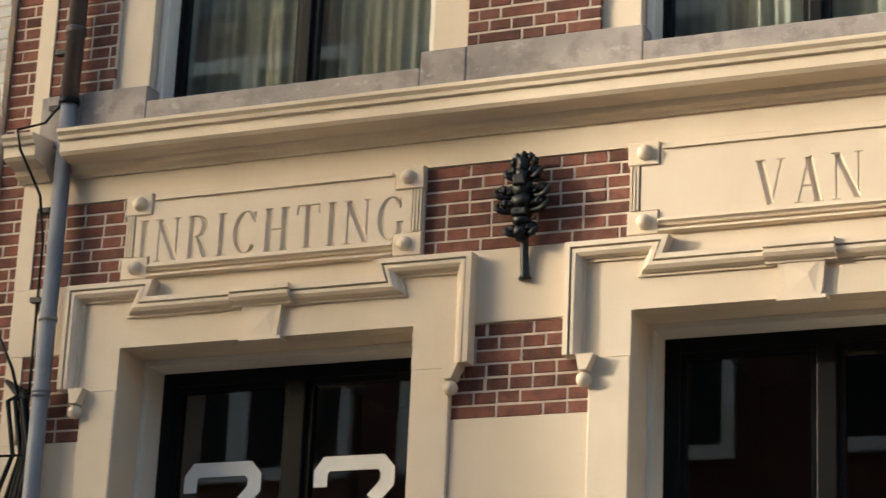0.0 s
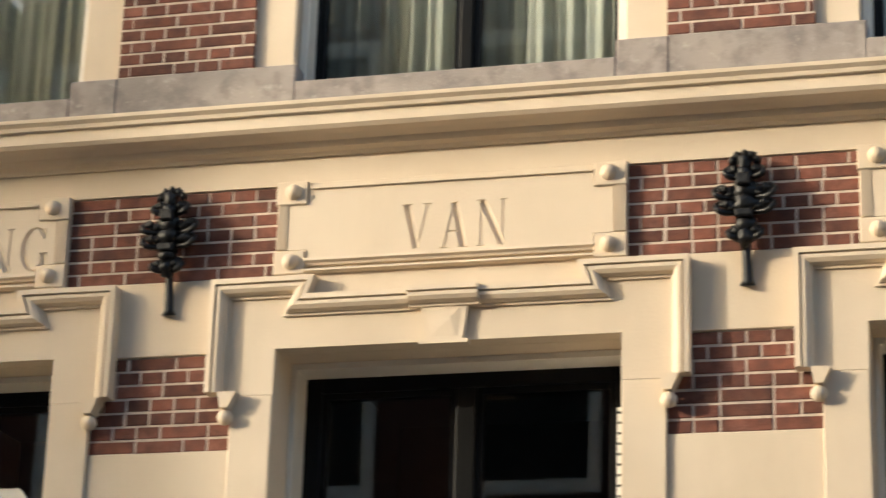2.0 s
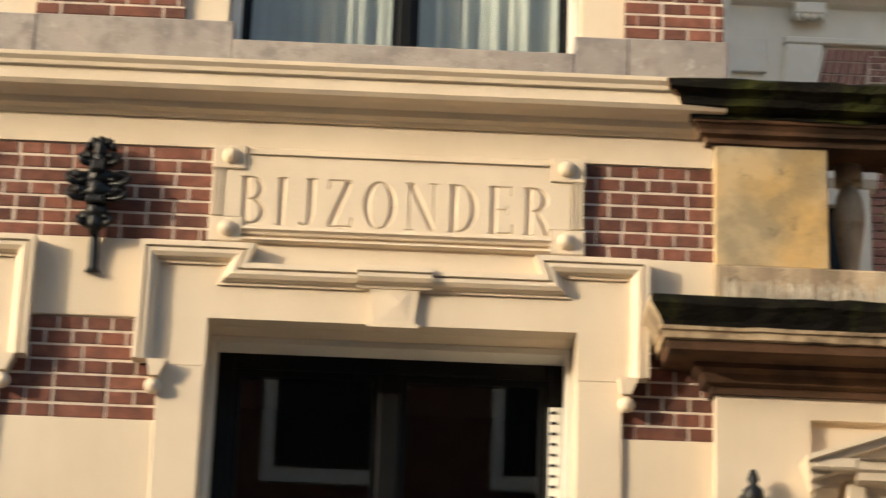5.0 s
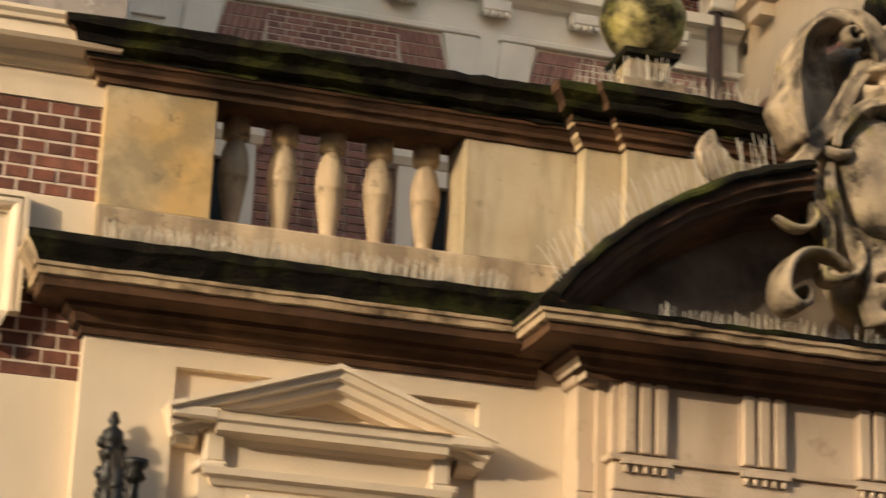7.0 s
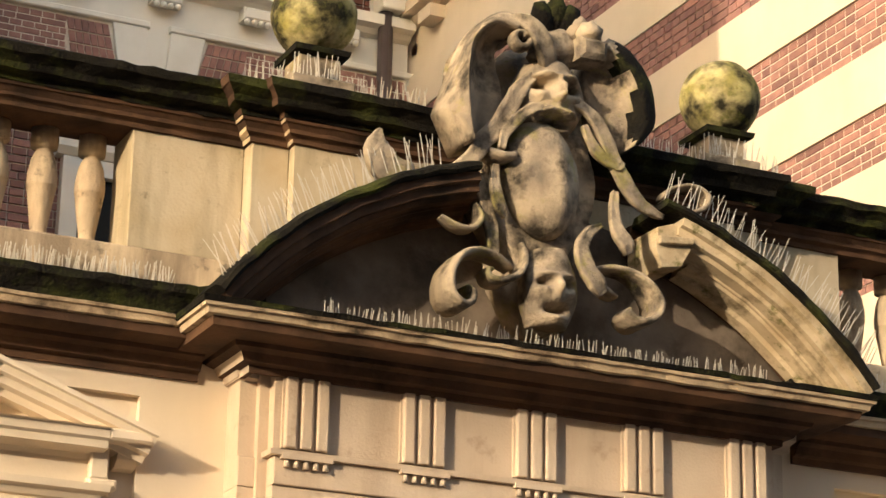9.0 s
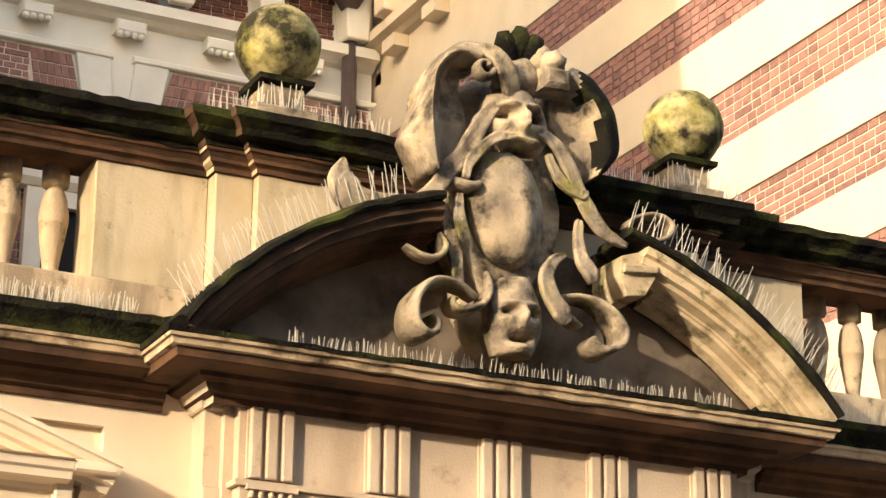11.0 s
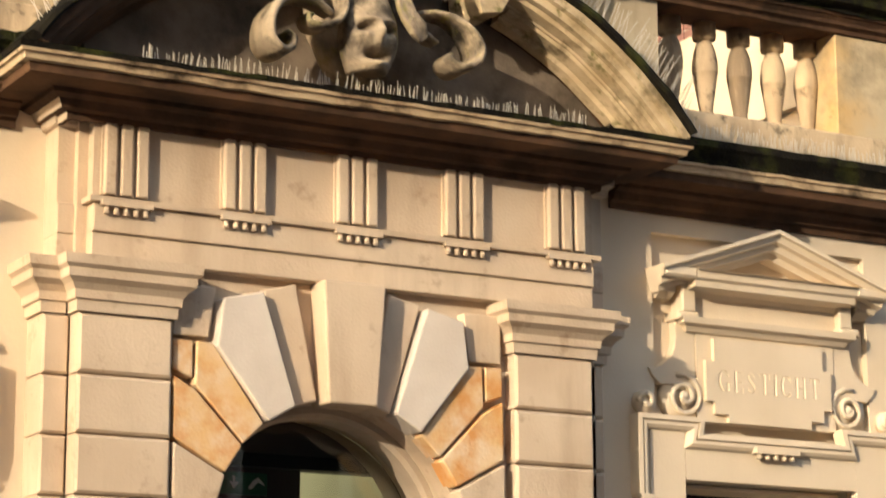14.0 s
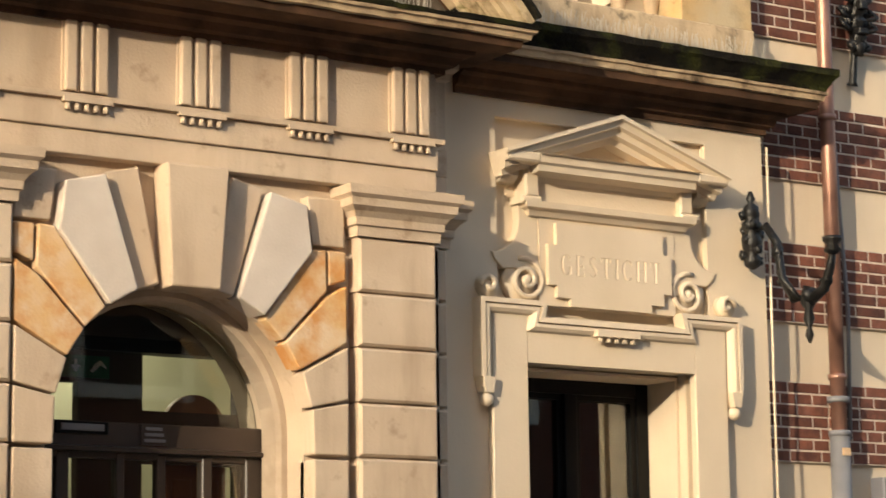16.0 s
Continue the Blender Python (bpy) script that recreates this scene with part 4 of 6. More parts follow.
# lower cornice: brown bed mould, pale fascia and black crusted crown
BED = [(0, 4.365), (0.02, 4.365), (0.022, 4.395), (0.05, 4.405), (0.065, 4.44), (0.095, 4.455), (0.10, 4.475), (0.20, 4.485), (0.215, 4.49), (0.222, 4.528), (0.0, 4.534)]
FASC = [(0, 4.525), (0.222, 4.527), (0.24, 4.531), (0.246, 4.558), (0.256, 4.561), (0.26, 4.575), (0, 4.578)]
CROWN = [(0, 4.574), (0.25, 4.576), (0.258, 4.60), (0.285, 4.64), (0.30, 4.655), (0.302, 4.69), (0.27, 4.70), (0.0, 4.73)]
BX = 1.62  # half the width of the middle's break forward
t = tagged(new("cornice_portal"), "weathered brown and black stone cornice across the portal", "cornice", "", "structure")
for g in (-1, 1):
    if g < 0:
        path = [(PL, 0.1, 0), (PL, PY, 0), (AX - BX + 0.12, PY, 0)]
    else:
        path = [(AX + BX - 0.12, PY, 0), (PR, PY, 0), (PR, 0.1, 0)]
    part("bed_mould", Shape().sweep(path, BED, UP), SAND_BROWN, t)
    part("fascia", worn(Shape().sweep(dense(path), FASC, UP), 0.005, 11), WEATHERED, t)
    # left-facing returns in pale stone, the sun on them put into the colour
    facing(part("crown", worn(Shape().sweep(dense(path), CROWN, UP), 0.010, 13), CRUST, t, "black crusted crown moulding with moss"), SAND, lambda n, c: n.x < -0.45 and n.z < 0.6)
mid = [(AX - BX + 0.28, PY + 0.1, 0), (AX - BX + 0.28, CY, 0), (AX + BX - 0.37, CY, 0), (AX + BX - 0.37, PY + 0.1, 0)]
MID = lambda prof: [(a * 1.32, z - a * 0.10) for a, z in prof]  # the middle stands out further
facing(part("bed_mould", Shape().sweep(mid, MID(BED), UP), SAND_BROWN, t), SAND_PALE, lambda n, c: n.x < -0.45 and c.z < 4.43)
part("fascia", worn(Shape().sweep(dense(mid), MID(FASC), UP), 0.006, 11), WEATHERED, t)
part("crust_edge", worn(Shape().sweep(dense(mid), MID([(0.15, 4.572), (0.262, 4.577), (0.268, 4.598), (0.15, 4.606)]), UP), 0.009, 14), CRUST, t)
for g in (-1, 1):
    a = AX + g * (BX - 0.305)
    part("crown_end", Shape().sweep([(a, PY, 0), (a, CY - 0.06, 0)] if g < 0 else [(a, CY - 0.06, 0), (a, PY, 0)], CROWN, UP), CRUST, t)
# left flanks of the crown ends paled the same way, as sunlit
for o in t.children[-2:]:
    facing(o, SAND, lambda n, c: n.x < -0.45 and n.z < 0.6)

# open segmental pediment on the middle
AR, AZ = 2.043, 3.347
pd = tagged(new("open_pediment"), "broken segmental stone pediment crusted with moss", "pediment", "", "structure")
LAYERS = [([(0, 0), (0, 0.06), (0.012, 0.30), (0.05, 0.30), (0.055, 0.275), (0.09, 0.27), (0.095, 0)], 3.2), ([(0.093, 0), (0.093, 0.238), (0.112, 0.230), (0.116, 0.165), (0.125, 0.16), (0.126, 0)], 6.2),
          ([(0.124, 0), (0.124, 0.148), (0.14, 0.14), (0.145, 0.07), (0.165, 0.06), (0.17, 0)], 7.6)]

for a0, a1 in ((-51.8, -12.5), (14.0, 51.8)):
    # left rib brown, right rib ochre: shade and sun put into their colours
    for prof, cut in LAYERS:
        lo, hi = (a0, a1) if a0 < 0 else (a0 + cut, a1)
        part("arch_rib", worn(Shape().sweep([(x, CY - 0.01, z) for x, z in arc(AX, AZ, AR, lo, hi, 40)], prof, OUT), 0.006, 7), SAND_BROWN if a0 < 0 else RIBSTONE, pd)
    path = [(x, CY - 0.01, z) for x, z in arc(AX, AZ, AR, a0, a1, 60)]
    part("arch_crown", worn(Shape().sweep(path, [(-0.035, 0), (-0.035, 0.30), (-0.02, 0.33), (0.0, 0.335), (0.012, 0.325), (0.014, 0.0)], OUT), 0.012, 9), CRUST, pd)
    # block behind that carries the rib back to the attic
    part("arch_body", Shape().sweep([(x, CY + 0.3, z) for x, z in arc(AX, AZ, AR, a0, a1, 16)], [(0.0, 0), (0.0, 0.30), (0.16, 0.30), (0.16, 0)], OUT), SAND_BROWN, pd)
# broken head of the rib, a rough block with a mossy top
s = Shape()
s.prism([(AX + 0.50, 5.045), (AX + 0.60, 5.06), (AX + 0.655, 5.15), (AX + 0.665, 5.235), (AX + 0.56, 5.262), (AX + 0.475, 5.24), (AX + 0.47, 5.14)], CY - 0.27, CY)
s.prism([(AX + 0.485, 5.15), (AX + 0.655, 5.17), (AX + 0.66, 5.205), (AX + 0.48, 5.195)], CY - 0.295, CY)
part("rib_head", worn(s, 0.007, 16), RIBSTONE, pd, bevel=0.006)
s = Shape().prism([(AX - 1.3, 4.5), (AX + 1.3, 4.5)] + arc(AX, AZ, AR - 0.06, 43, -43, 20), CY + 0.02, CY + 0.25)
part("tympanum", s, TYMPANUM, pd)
# attic with balustrade
AY = -0.12
ATTIC = [(0, 5.475), (0.015, 5.478), (0.02, 5.50), (0.045, 5.512), (0.05, 5.545), (0.075, 5.552), (0.08, 5.565)]
ATCRUST = [(0, 5.56), (0.085, 5.565), (0.09, 5.59), (0.14, 5.60), (0.15, 5.63), (0.175, 5.65), (0.195, 5.66), (0.20, 5.695), (0.17, 5.71), (0, 5.73)]
for g in (-1, 1):
    t = tagged(new("balustrade"), "weathered sandstone balustrade with turned balusters and dark rail", "balustrade", "balustrades over the portal")
    X = lambda d0, d1: tuple(sorted((AX + g * d0, AX + g * d1)))
    a, b = X(1.2, 3.435)
    part("plinth", Shape().box(a, b, AY - 0.02, 0.16, 4.70, 4.935, 0.01), SAND, t)
    a, b = X(2.955, 3.435)
    part("end_block", Shape().box(a, b, AY, 0.14, 4.935, 5.48, 0.006), SAND_OCHRE, t, "ochre-stained sandstone block")
    a, b = X(1.32, 1.84)
    part("inner_block", Shape().box(a, b, AY, 0.14, 4.935, 5.48, 0.006), SAND_GREY, t)
    a, b = X(1.14, 1.32)
    part("inner_block", Shape().box(a, b, AY - 0.09, 0.14, 4.80, 5.48, 0.006), SAND_GREY, t)
    for k in range(5):
        cx = AX + g * (1.985 + k * 0.215)
        prof = [(0.062, 0), (0.062, 0.03), (0.046, 0.035), (0.04, 0.055), (0.036, 0.08), (0.043, 0.13), (0.056, 0.21), (0.065, 0.275), (0.067, 0.277), (0.067, 0.288), (0.068, 0.31), (0.066, 0.345), (0.064, 0.35), (0.057, 0.395), (0.045, 0.43), (0.036, 0.445), (0.04, 0.455), (0.06, 0.46), (0.062, 0.48), (0.062, 0.55)]
        part("baluster", Shape().lathe(prof, cx * 1.01, 0.09, 4.935, 16), SAND, t)
    if g < 0:
        path = [(PL - 0.02, 0.14, 0), (PL - 0.02, AY, 0), (AX - 1.32, AY, 0), (AX - 1.32, AY - 0.09, 0), (AX - 1.14, AY - 0.09, 0), (AX - 1.14, AY - 0.15, 0), (AX + 0.0, AY - 0.15, 0)]
    else:
        path = [(AX + 0.001, AY - 0.15, 0), (AX + 1.14, AY - 0.15, 0), (AX + 1.14, AY - 0.09, 0), (AX + 1.32, AY - 0.09, 0), (AX + 1.32, AY, 0), (PR + 0.02, AY, 0), (PR + 0.02, 0.14, 0)]
    # rail's left-facing returns lighter too, standing in for sunlight on them
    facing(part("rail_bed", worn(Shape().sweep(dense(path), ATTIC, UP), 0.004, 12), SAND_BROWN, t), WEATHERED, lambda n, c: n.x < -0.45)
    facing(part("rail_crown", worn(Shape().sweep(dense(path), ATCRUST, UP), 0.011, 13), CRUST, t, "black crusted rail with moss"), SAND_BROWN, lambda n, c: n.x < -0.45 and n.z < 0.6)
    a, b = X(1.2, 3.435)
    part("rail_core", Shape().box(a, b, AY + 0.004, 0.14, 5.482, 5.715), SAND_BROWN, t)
a = tagged(part("attic_block", Shape().box(AX - 1.14, AX + 1.14, AY - 0.15, 0.14, 4.70, 5.475).box(AX - 1.2, AX + 1.2, AY - 0.1, 0.139, 5.48, 5.714), SAND_GREY), "streaked pale sandstone attic behind the cartouche", "wall", "", "structure")

# stone balls on the attic
for g in (-1, 1):
    cx = AX + g * 1.075 + (0.0 if g > 0 else 0.02)
    t = thing("stone_ball", "mossy stone ball finial on a dark square foot", "finial", "ball finials")
    part("foot", Shape().box(cx - 0.155, cx + 0.155, -0.38, -0.07, 5.70, 5.78, 0.01).box(cx - 0.095, cx + 0.095, -0.32, -0.13, 5.78, 5.90), STATUE, t)
    part("abacus", Shape().sweep([(cx - 0.09, -0.13, 0), (cx - 0.09, -0.32, 0), (cx + 0.09, -0.32, 0), (cx + 0.09, -0.13, 0)], [(0, 5.895), (0.04, 5.905), (0.045, 5.93), (-0.03, 5.945), (-0.03, 5.895)], UP, closed=True), CRUST, t)
    part("ball", Shape().ball(cx + 0.012 * (1 + g), -0.225, 6.128, 0.198, seg=36, rings=24, rough=0.03), MOSSY, t)


def pediment(g):
    """Small window pediment with tablet, volutes, hood and drops."""
    cx, y = AX + g * PED, PY
    t = tagged(new("window_pediment"), "cream plaster window pediment over a tablet with scrolls", "pediment", "window pediments")
    yb = y + 0.04
    PR_ = [(0, 0), (0, 0.21), (0.020, 0.21), (0.024, 0.192), (0.052, 0.182), (0.058, 0.155), (0.088, 0.148), (0.094, 0.11), (0.122, 0.10), (0.122, 0)]
    part("raking_cornice", Shape().sweep([(cx - 0.70, yb, 4.085), (cx, yb, 4.325), (cx + 0.70, yb, 4.085)], PR_, OUT), CREAM, t)
    part("tympanum", Shape().prism([(cx - 0.56, 4.075), (cx + 0.56, 4.075), (cx, 4.27)], yb - 0.02, yb), CREAM, t)
    CO = [(0, 3.965), (0.06, 3.968), (0.075, 3.99), (0.12, 3.995), (0.165, 4.0), (0.17, 4.03), (0.185, 4.04), (0.19, 4.075), (0.21, 4.08), (0.0, 4.09)]
    part("cornice", Shape().sweep([(cx - 0.49, yb, 0), (cx + 0.49, yb, 0)], CO, UP), CREAM, t)
    for d in (-1, 1):
        part("cornice_end", Shape().box(cx + d * 0.49, cx + d * 0.68, yb - 0.19, yb, 4.035, 4.085, 0.01), CREAM, t)
        s = Shape().box(cx + d * 0.44, cx + d * 0.52, yb - 0.10, yb, 3.885, 4.035, 0.008).box(cx + d * 0.43, cx + d * 0.555, yb - 0.115, yb, 3.845, 3.885, 0.012)
        s.sweep([(cx + d * 0.60 - 0.045, yb, 0), (cx + d * 0.60 + 0.045, yb, 0)], [(0, 3.945), (0.05, 3.95), (0.09, 3.98), (0.10, 4.036), (0, 4.036)], UP)
        part("console", s, CREAM, t)
    part("frieze", Shape().box(cx - 0.44, cx + 0.44, yb - 0.06, yb, 3.86, 3.97), CREAM, t)
    part("ledge", Shape().sweep([(cx - 0.47, yb, 0), (cx - 0.47, yb - 0.06, 0), (cx + 0.47, yb - 0.06, 0), (cx + 0.47, yb, 0)], [(0, 3.79), (0.015, 3.795), (0.03, 3.82), (0.055, 3.83), (0.06, 3.86), (0, 3.87)], UP), CREAM, t)
    part("die", Shape().box(cx - 0.42, cx + 0.42, yb - 0.06, yb, 3.36, 3.80), CREAM, t)
    tb = part("tablet", Shape().prism([(cx - 0.33, 3.40), (cx - 0.25, 3.40), (cx - 0.25, 3.36), (cx + 0.25, 3.36), (cx + 0.25, 3.40), (cx + 0.33, 3.40), (cx + 0.33, 3.46), (cx + 0.38, 3.46), (cx + 0.38, 3.66), (cx + 0.33, 3.66), (cx + 0.33, 3.77),
                                (cx - 0.33, 3.77), (cx - 0.33, 3.66), (cx - 0.38, 3.66), (cx - 0.38, 3.46), (cx - 0.33, 3.46)], yb - 0.085, yb - 0.05), CREAM, t)
    if g > 0:
        cut_text("GESTICHT", cx, 3.565, 0.105, yb - 0.085, tb, 0.62, 0.008)
    for d in (-1, 1):
        # scroll beside the tablet
        pts = [(cx + d * (0.50 + (0.112 - 0.0042 * k) * math.cos(1.2 + k * 0.5)), yb - 0.055 - 0.0008 * k, 3.475 + (0.112 - 0.0042 * k) * math.sin(1.2 + k * 0.5)) for k in range(24)]
        s = Shape().tube(pts, 0.014, 8).ball(cx + d * 0.50, yb - 0.06, 3.475, 0.026, seg=10, rings=8)
        s.tube([(cx + d * 0.50, yb - 0.045, 3.475), (cx + d * 0.50, yb, 3.475)], 0.118, 24)
        part("scroll", s, CREAM, t)
        # wavy side of the tablet
        edge = [(0.42, 3.45), (0.56, 3.53), (0.63, 3.525), (0.675, 3.565), (0.695, 3.605), (0.66, 3.605), (0.615, 3.625), (0.57, 3.66), (0.545, 3.71), (0.535, 3.77), (0.54, 3.845), (0.42, 3.845)]
        part("side_curve", Shape().prism([(cx + d * a, z) for a, z in edge], yb - 0.055, yb), CREAM, t, bevel=0.006)
        pts = [(cx + d * (0.735 + (0.055 - 0.006 * k) * math.cos(k * 0.75)), PY - 0.05, 3.43 + (0.055 - 0.006 * k) * math.sin(k * 0.75)) for k in range(9)]
        s = Shape().tube(pts, 0.014, 8).tube([(cx + d * 0.735, PY - 0.045, 3.43), (cx + d * 0.735, PY, 3.43)], 0.055, 16)
        part("ear_scroll", s, CREAM, t)
    z1, z2 = 3.355, 3.275
    hood([(cx - 0.79, 2.985), (cx - 0.79, z1), (cx - 0.43, z1), (cx - 0.45, z2), (cx + 0.45, z2), (cx + 0.43, z1), (cx + 0.79, z1), (cx + 0.79, 2.985)], PY, parent=t)
    s = Shape()
    s.box(cx - 0.13, cx + 0.13, PY - 0.10, PY, 3.215, 3.245)
    part("regula", s, CREAM, t)
    for k in range(5):
        part("gutta", Shape().lathe([(0.015, -0.014), (0.012, 0.016)], cx - 0.10 + k * 0.05, PY - 0.075, 3.205, 8), CREAM, t)
    part("architrave", Shape().box(cx - 0.72, cx - 0.515, PY - 0.045, PY, 1.0, 3.30, 0.004).box(cx + 0.515, cx + 0.72, PY - 0.045, PY, 1.0, 3.30, 0.004).box(cx - 0.515, cx + 0.515, PY - 0.0445, PY, 3.07, 3.30), CREAM, t)
    for d in (-1, 1):
        part("drop", Shape().prism([(cx + d * 0.76 - 0.035, 2.985), (cx + d * 0.76 - 0.02, 2.91), (cx + d * 0.76 + 0.02, 2.91), (cx + d * 0.76 + 0.035, 2.985)], PY - 0.08, PY).ball(cx + d * 0.76, PY - 0.045, 2.88, 0.035, seg=12, rings=8), CREAM, t)
    # recessed window below
    s = Shape()
    for d in (-1, 1):
        s.box(cx + d * 0.516, cx + d * 0.50, PY + 0.1, 0.20, 1.0, 3.066)
    s.box(cx - 0.50, cx + 0.50, PY + 0.1, 0.20, 3.05, 3.066)
    part("reveal", s, CREAM, t)
    return t


pediment(-1)
pediment(1)
for i, g in enumerate((-1, 1)):
    pane_window("window_%d" % (7 + i), AX + g * PED, 1.0, 3.06, 0.18, 0.505, "dark-framed window in the portal's side bay", 0.08, 0.08)
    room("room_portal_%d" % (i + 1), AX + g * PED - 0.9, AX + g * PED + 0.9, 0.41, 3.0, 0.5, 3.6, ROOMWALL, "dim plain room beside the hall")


def wall_lamp(cx):
    """Iron bracket lamp arm with finial, standing out from the wall."""
    t = thing("lamp_bracket", "black wrought-iron lamp bracket with finial and scrolled arm", "lamp bracket", "lamp brackets")
    y = PY - 0.02
    z = 3.90
    part("back_plate", Shape().lathe([(0.010, 0.17), (0.02, 0.145), (0.026, 0.13), (0.015, 0.11), (0.042, 0.085), (0.046, 0.04), (0.030, 0.02), (0.055, 0.0), (0.045, -0.03), (0.032, -0.045), (0.056, -0.08), (0.05, -0.13), (0.03, -0.155), (0.045, -0.19), (0.042, -0.22), (0.01, -0.24)][::-1], cx, y - 0.045, z - 0.03, 12), IRON, t)
    pts = [(cx, y - 0.04, 3.82), (cx, y - 0.16, 3.84), (cx, y - 0.24, 3.74), (cx, y - 0.27, 3.55), (cx, y - 0.36, 3.44), (cx, y - 0.47, 3.41), (cx, y - 0.58, 3.46), (cx, y - 0.63, 3.56), (cx, y - 0.65, 3.64)]
    part("arm", Shape().tube(pts, [0.02, 0.022, 0.024, 0.022, 0.03, 0.032, 0.026, 0.022, 0.02], 8), IRON, t)
    part("cup", Shape().lathe([(0.02, 0.0), (0.045, 0.02), (0.03, 0.05), (0.05, 0.07), (0.05, 0.09)], cx, y - 0.65, 3.62, 12), IRON, t)
    part("drop", Shape().lathe([(0.006, -0.20), (0.022, -0.16), (0.012, -0.12), (0.03, -0.08), (0.02, -0.03), (0.04, 0.0), (0.03, 0.06)], cx, y - 0.46, 3.40, 10), IRON, t)
    for k in range(10):
        a = k * 2.4
        part("leaf", Shape().ball(cx + 0.045 * math.cos(a), y - 0.045 + 0.045 * math.sin(a), z - 0.22 + 0.026 * k, 0.022, 0.022, 0.026, 8, 6, 0.6), IRON, t)
    for k, (dy, zz, r) in enumerate(((-0.24, 3.70, 0.035), (-0.27, 3.54, 0.03), (-0.47, 3.44, 0.045), (-0.60, 3.50, 0.03))):
        part("leaf", Shape().ball(cx, y + dy, zz, r, seg=8, rings=6, rough=0.7), IRON, t)


wall_lamp(AX + 3.30)
wall_lamp(AX - 3.30)
# ---- carved cartouche in the open pediment ----
def cartouche():
    """Oval boss on a shield under a plain mask and two dished wings, with flat straps and volutes."""
    cx, y = AX - 0.03, -0.60
    t = thing("carved_cartouche", "weathered mossy carved stone cartouche with oval boss in the pediment", "carving")

    def carve(name, shape, material=STATUE, label="", wear=0.004):
        return part(name, worn(shape, wear, 19), material, t, label)

    def smooth_line(pts, widths, steps=6):
        fine, wid, n = [], [], len(pts)
        for i in range(n - 1):
            p0, p1, p2, p3 = (Vector(pts[max(i - 1, 0)]), Vector(pts[i]), Vector(pts[i + 1]), Vector(pts[min(i + 2, n - 1)]))
            for k in range(steps):
                u = k / steps
                fine.append(0.5 * (2 * p1 + (p2 - p0) * u + (2 * p0 - 5 * p1 + 4 * p2 - p3) * u * u + (3 * p1 - p0 - 3 * p2 + p3) * u ** 3))
                wid.append(widths[i] * (1 - u) + widths[i + 1] * u)
        return fine + [Vector(pts[-1])], wid + [widths[-1]]

    SECTION = [(-1, 0.25), (-1.0, -0.35), (-0.88, -0.62), (-0.5, -0.50), (0, -0.42), (0.5, -0.50), (0.88, -0.62), (1.0, -0.35), (1, 0.25), (0.7, 0.9), (-0.7, 0.9)]

    def strap(name, pts, widths, thick=0.8, material=STATUE):
        # a flat strap with a shallow hollow, through (side, depth before the shield, height)
        P, W = smooth_line([(cx + a, y - b, c) for a, b, c in pts], widths)
        v, k, n = [], len(SECTION), len(P)
        for i, p in enumerate(P):
            d = P[min(i + 1, n - 1)] - P[max(i - 1, 0)]
            d = Vector((d.x, d.y * 0.3, d.z)).normalized()
            u = Vector((d.z, 0, -d.x)).normalized()
            w = u.cross(d)
            if w.y < 0: w = -w
            v += [p + u * (W[i] * a) + w * (max(W[i], 0.03) * thick * b) for a, b in SECTION]
        f = [(i * k + m, i * k + (m + 1) % k, (i + 1) * k + (m + 1) % k, (i + 1) * k + m) for i in range(n - 1) for m in range(k)]
        return carve(name, Shape().add(v, f + [tuple(range(k - 1, -1, -1)), tuple((n - 1) * k + m for m in range(k))], True), material)

    def ribbon(name, pts, deep, edge=0.016):
        # a band seen on its edge that stands out from the stone: (side, height) with its depth at each point
        P, D = smooth_line([(cx + a, 0, c) for a, c in pts], deep, 8)
        v, n = [], len(P)
        for i, p in enumerate(P):
            d = (P[min(i + 1, n - 1)] - P[max(i - 1, 0)]).normalized()
            u = Vector((d.z, 0, -d.x)) * edge * (0.6 + 0.4 * math.sin(3.1416 * i / (n - 1)))
            for a, b in ((-1, 0.08), (-1, -0.85), (-0.5, -1.0), (0.5, -1.0), (1, -0.85), (1, 0.08)):
                v.append(Vector((p.x, y, p.z)) + u * a + Vector((0, D[i] * b, 0)))
        f = [(i * 6 + m, i * 6 + (m + 1) % 6, (i + 1) * 6 + (m + 1) % 6, (i + 1) * 6 + m) for i in range(n - 1) for m in range(6)]
        return carve(name, Shape().add(v, f + [(5, 4, 3, 2, 1, 0), tuple((n - 1) * 6 + m for m in range(6))], True))

    def field(name, x0, x1, z0, z1, relief, back, n=30, m=36):
        # carved face over an oval, its relief a function of side and height from -1 to 1
        v, f = [], []
        for i in range(m + 1):
            for k in range(n + 1):
                a, b = 2 * k / n - 1, 2 * i / m - 1
                e = 1 - 0.30 * b * b
                v.append(((x0 + x1) / 2 + (x1 - x0) / 2 * a * e, back - relief(a, b), z0 + (z1 - z0) * i / m))
        f = [(i * (n + 1) + k, i * (n + 1) + k + 1, (i + 1) * (n + 1) + k + 1, (i + 1) * (n + 1) + k) for i in range(m) for k in range(n)]
        o = len(v)
        v += [(p[0], back + 0.05, p[2]) for p in v]
        f += [tuple(o + q for q in reversed(w)) for w in f]
        w = n + 1
        rim = list(range(w)) + [i * w + n for i in range(1, m + 1)] + [m * w + k for k in range(n - 1, -1, -1)] + [i * w for i in range(m - 1, 0, -1)]
        f += [(rim[k], rim[(k + 1) % len(rim)], o + rim[(k + 1) % len(rim)], o + rim[k]) for k in range(len(rim))]
        return carve(name, Shape().add(v, f, True), wear=0.002)

    def hump(a, b, ca, cb, ra, rb):
        return math.exp(-((a - ca) / ra) ** 2 - ((b - cb) / rb) ** 2)

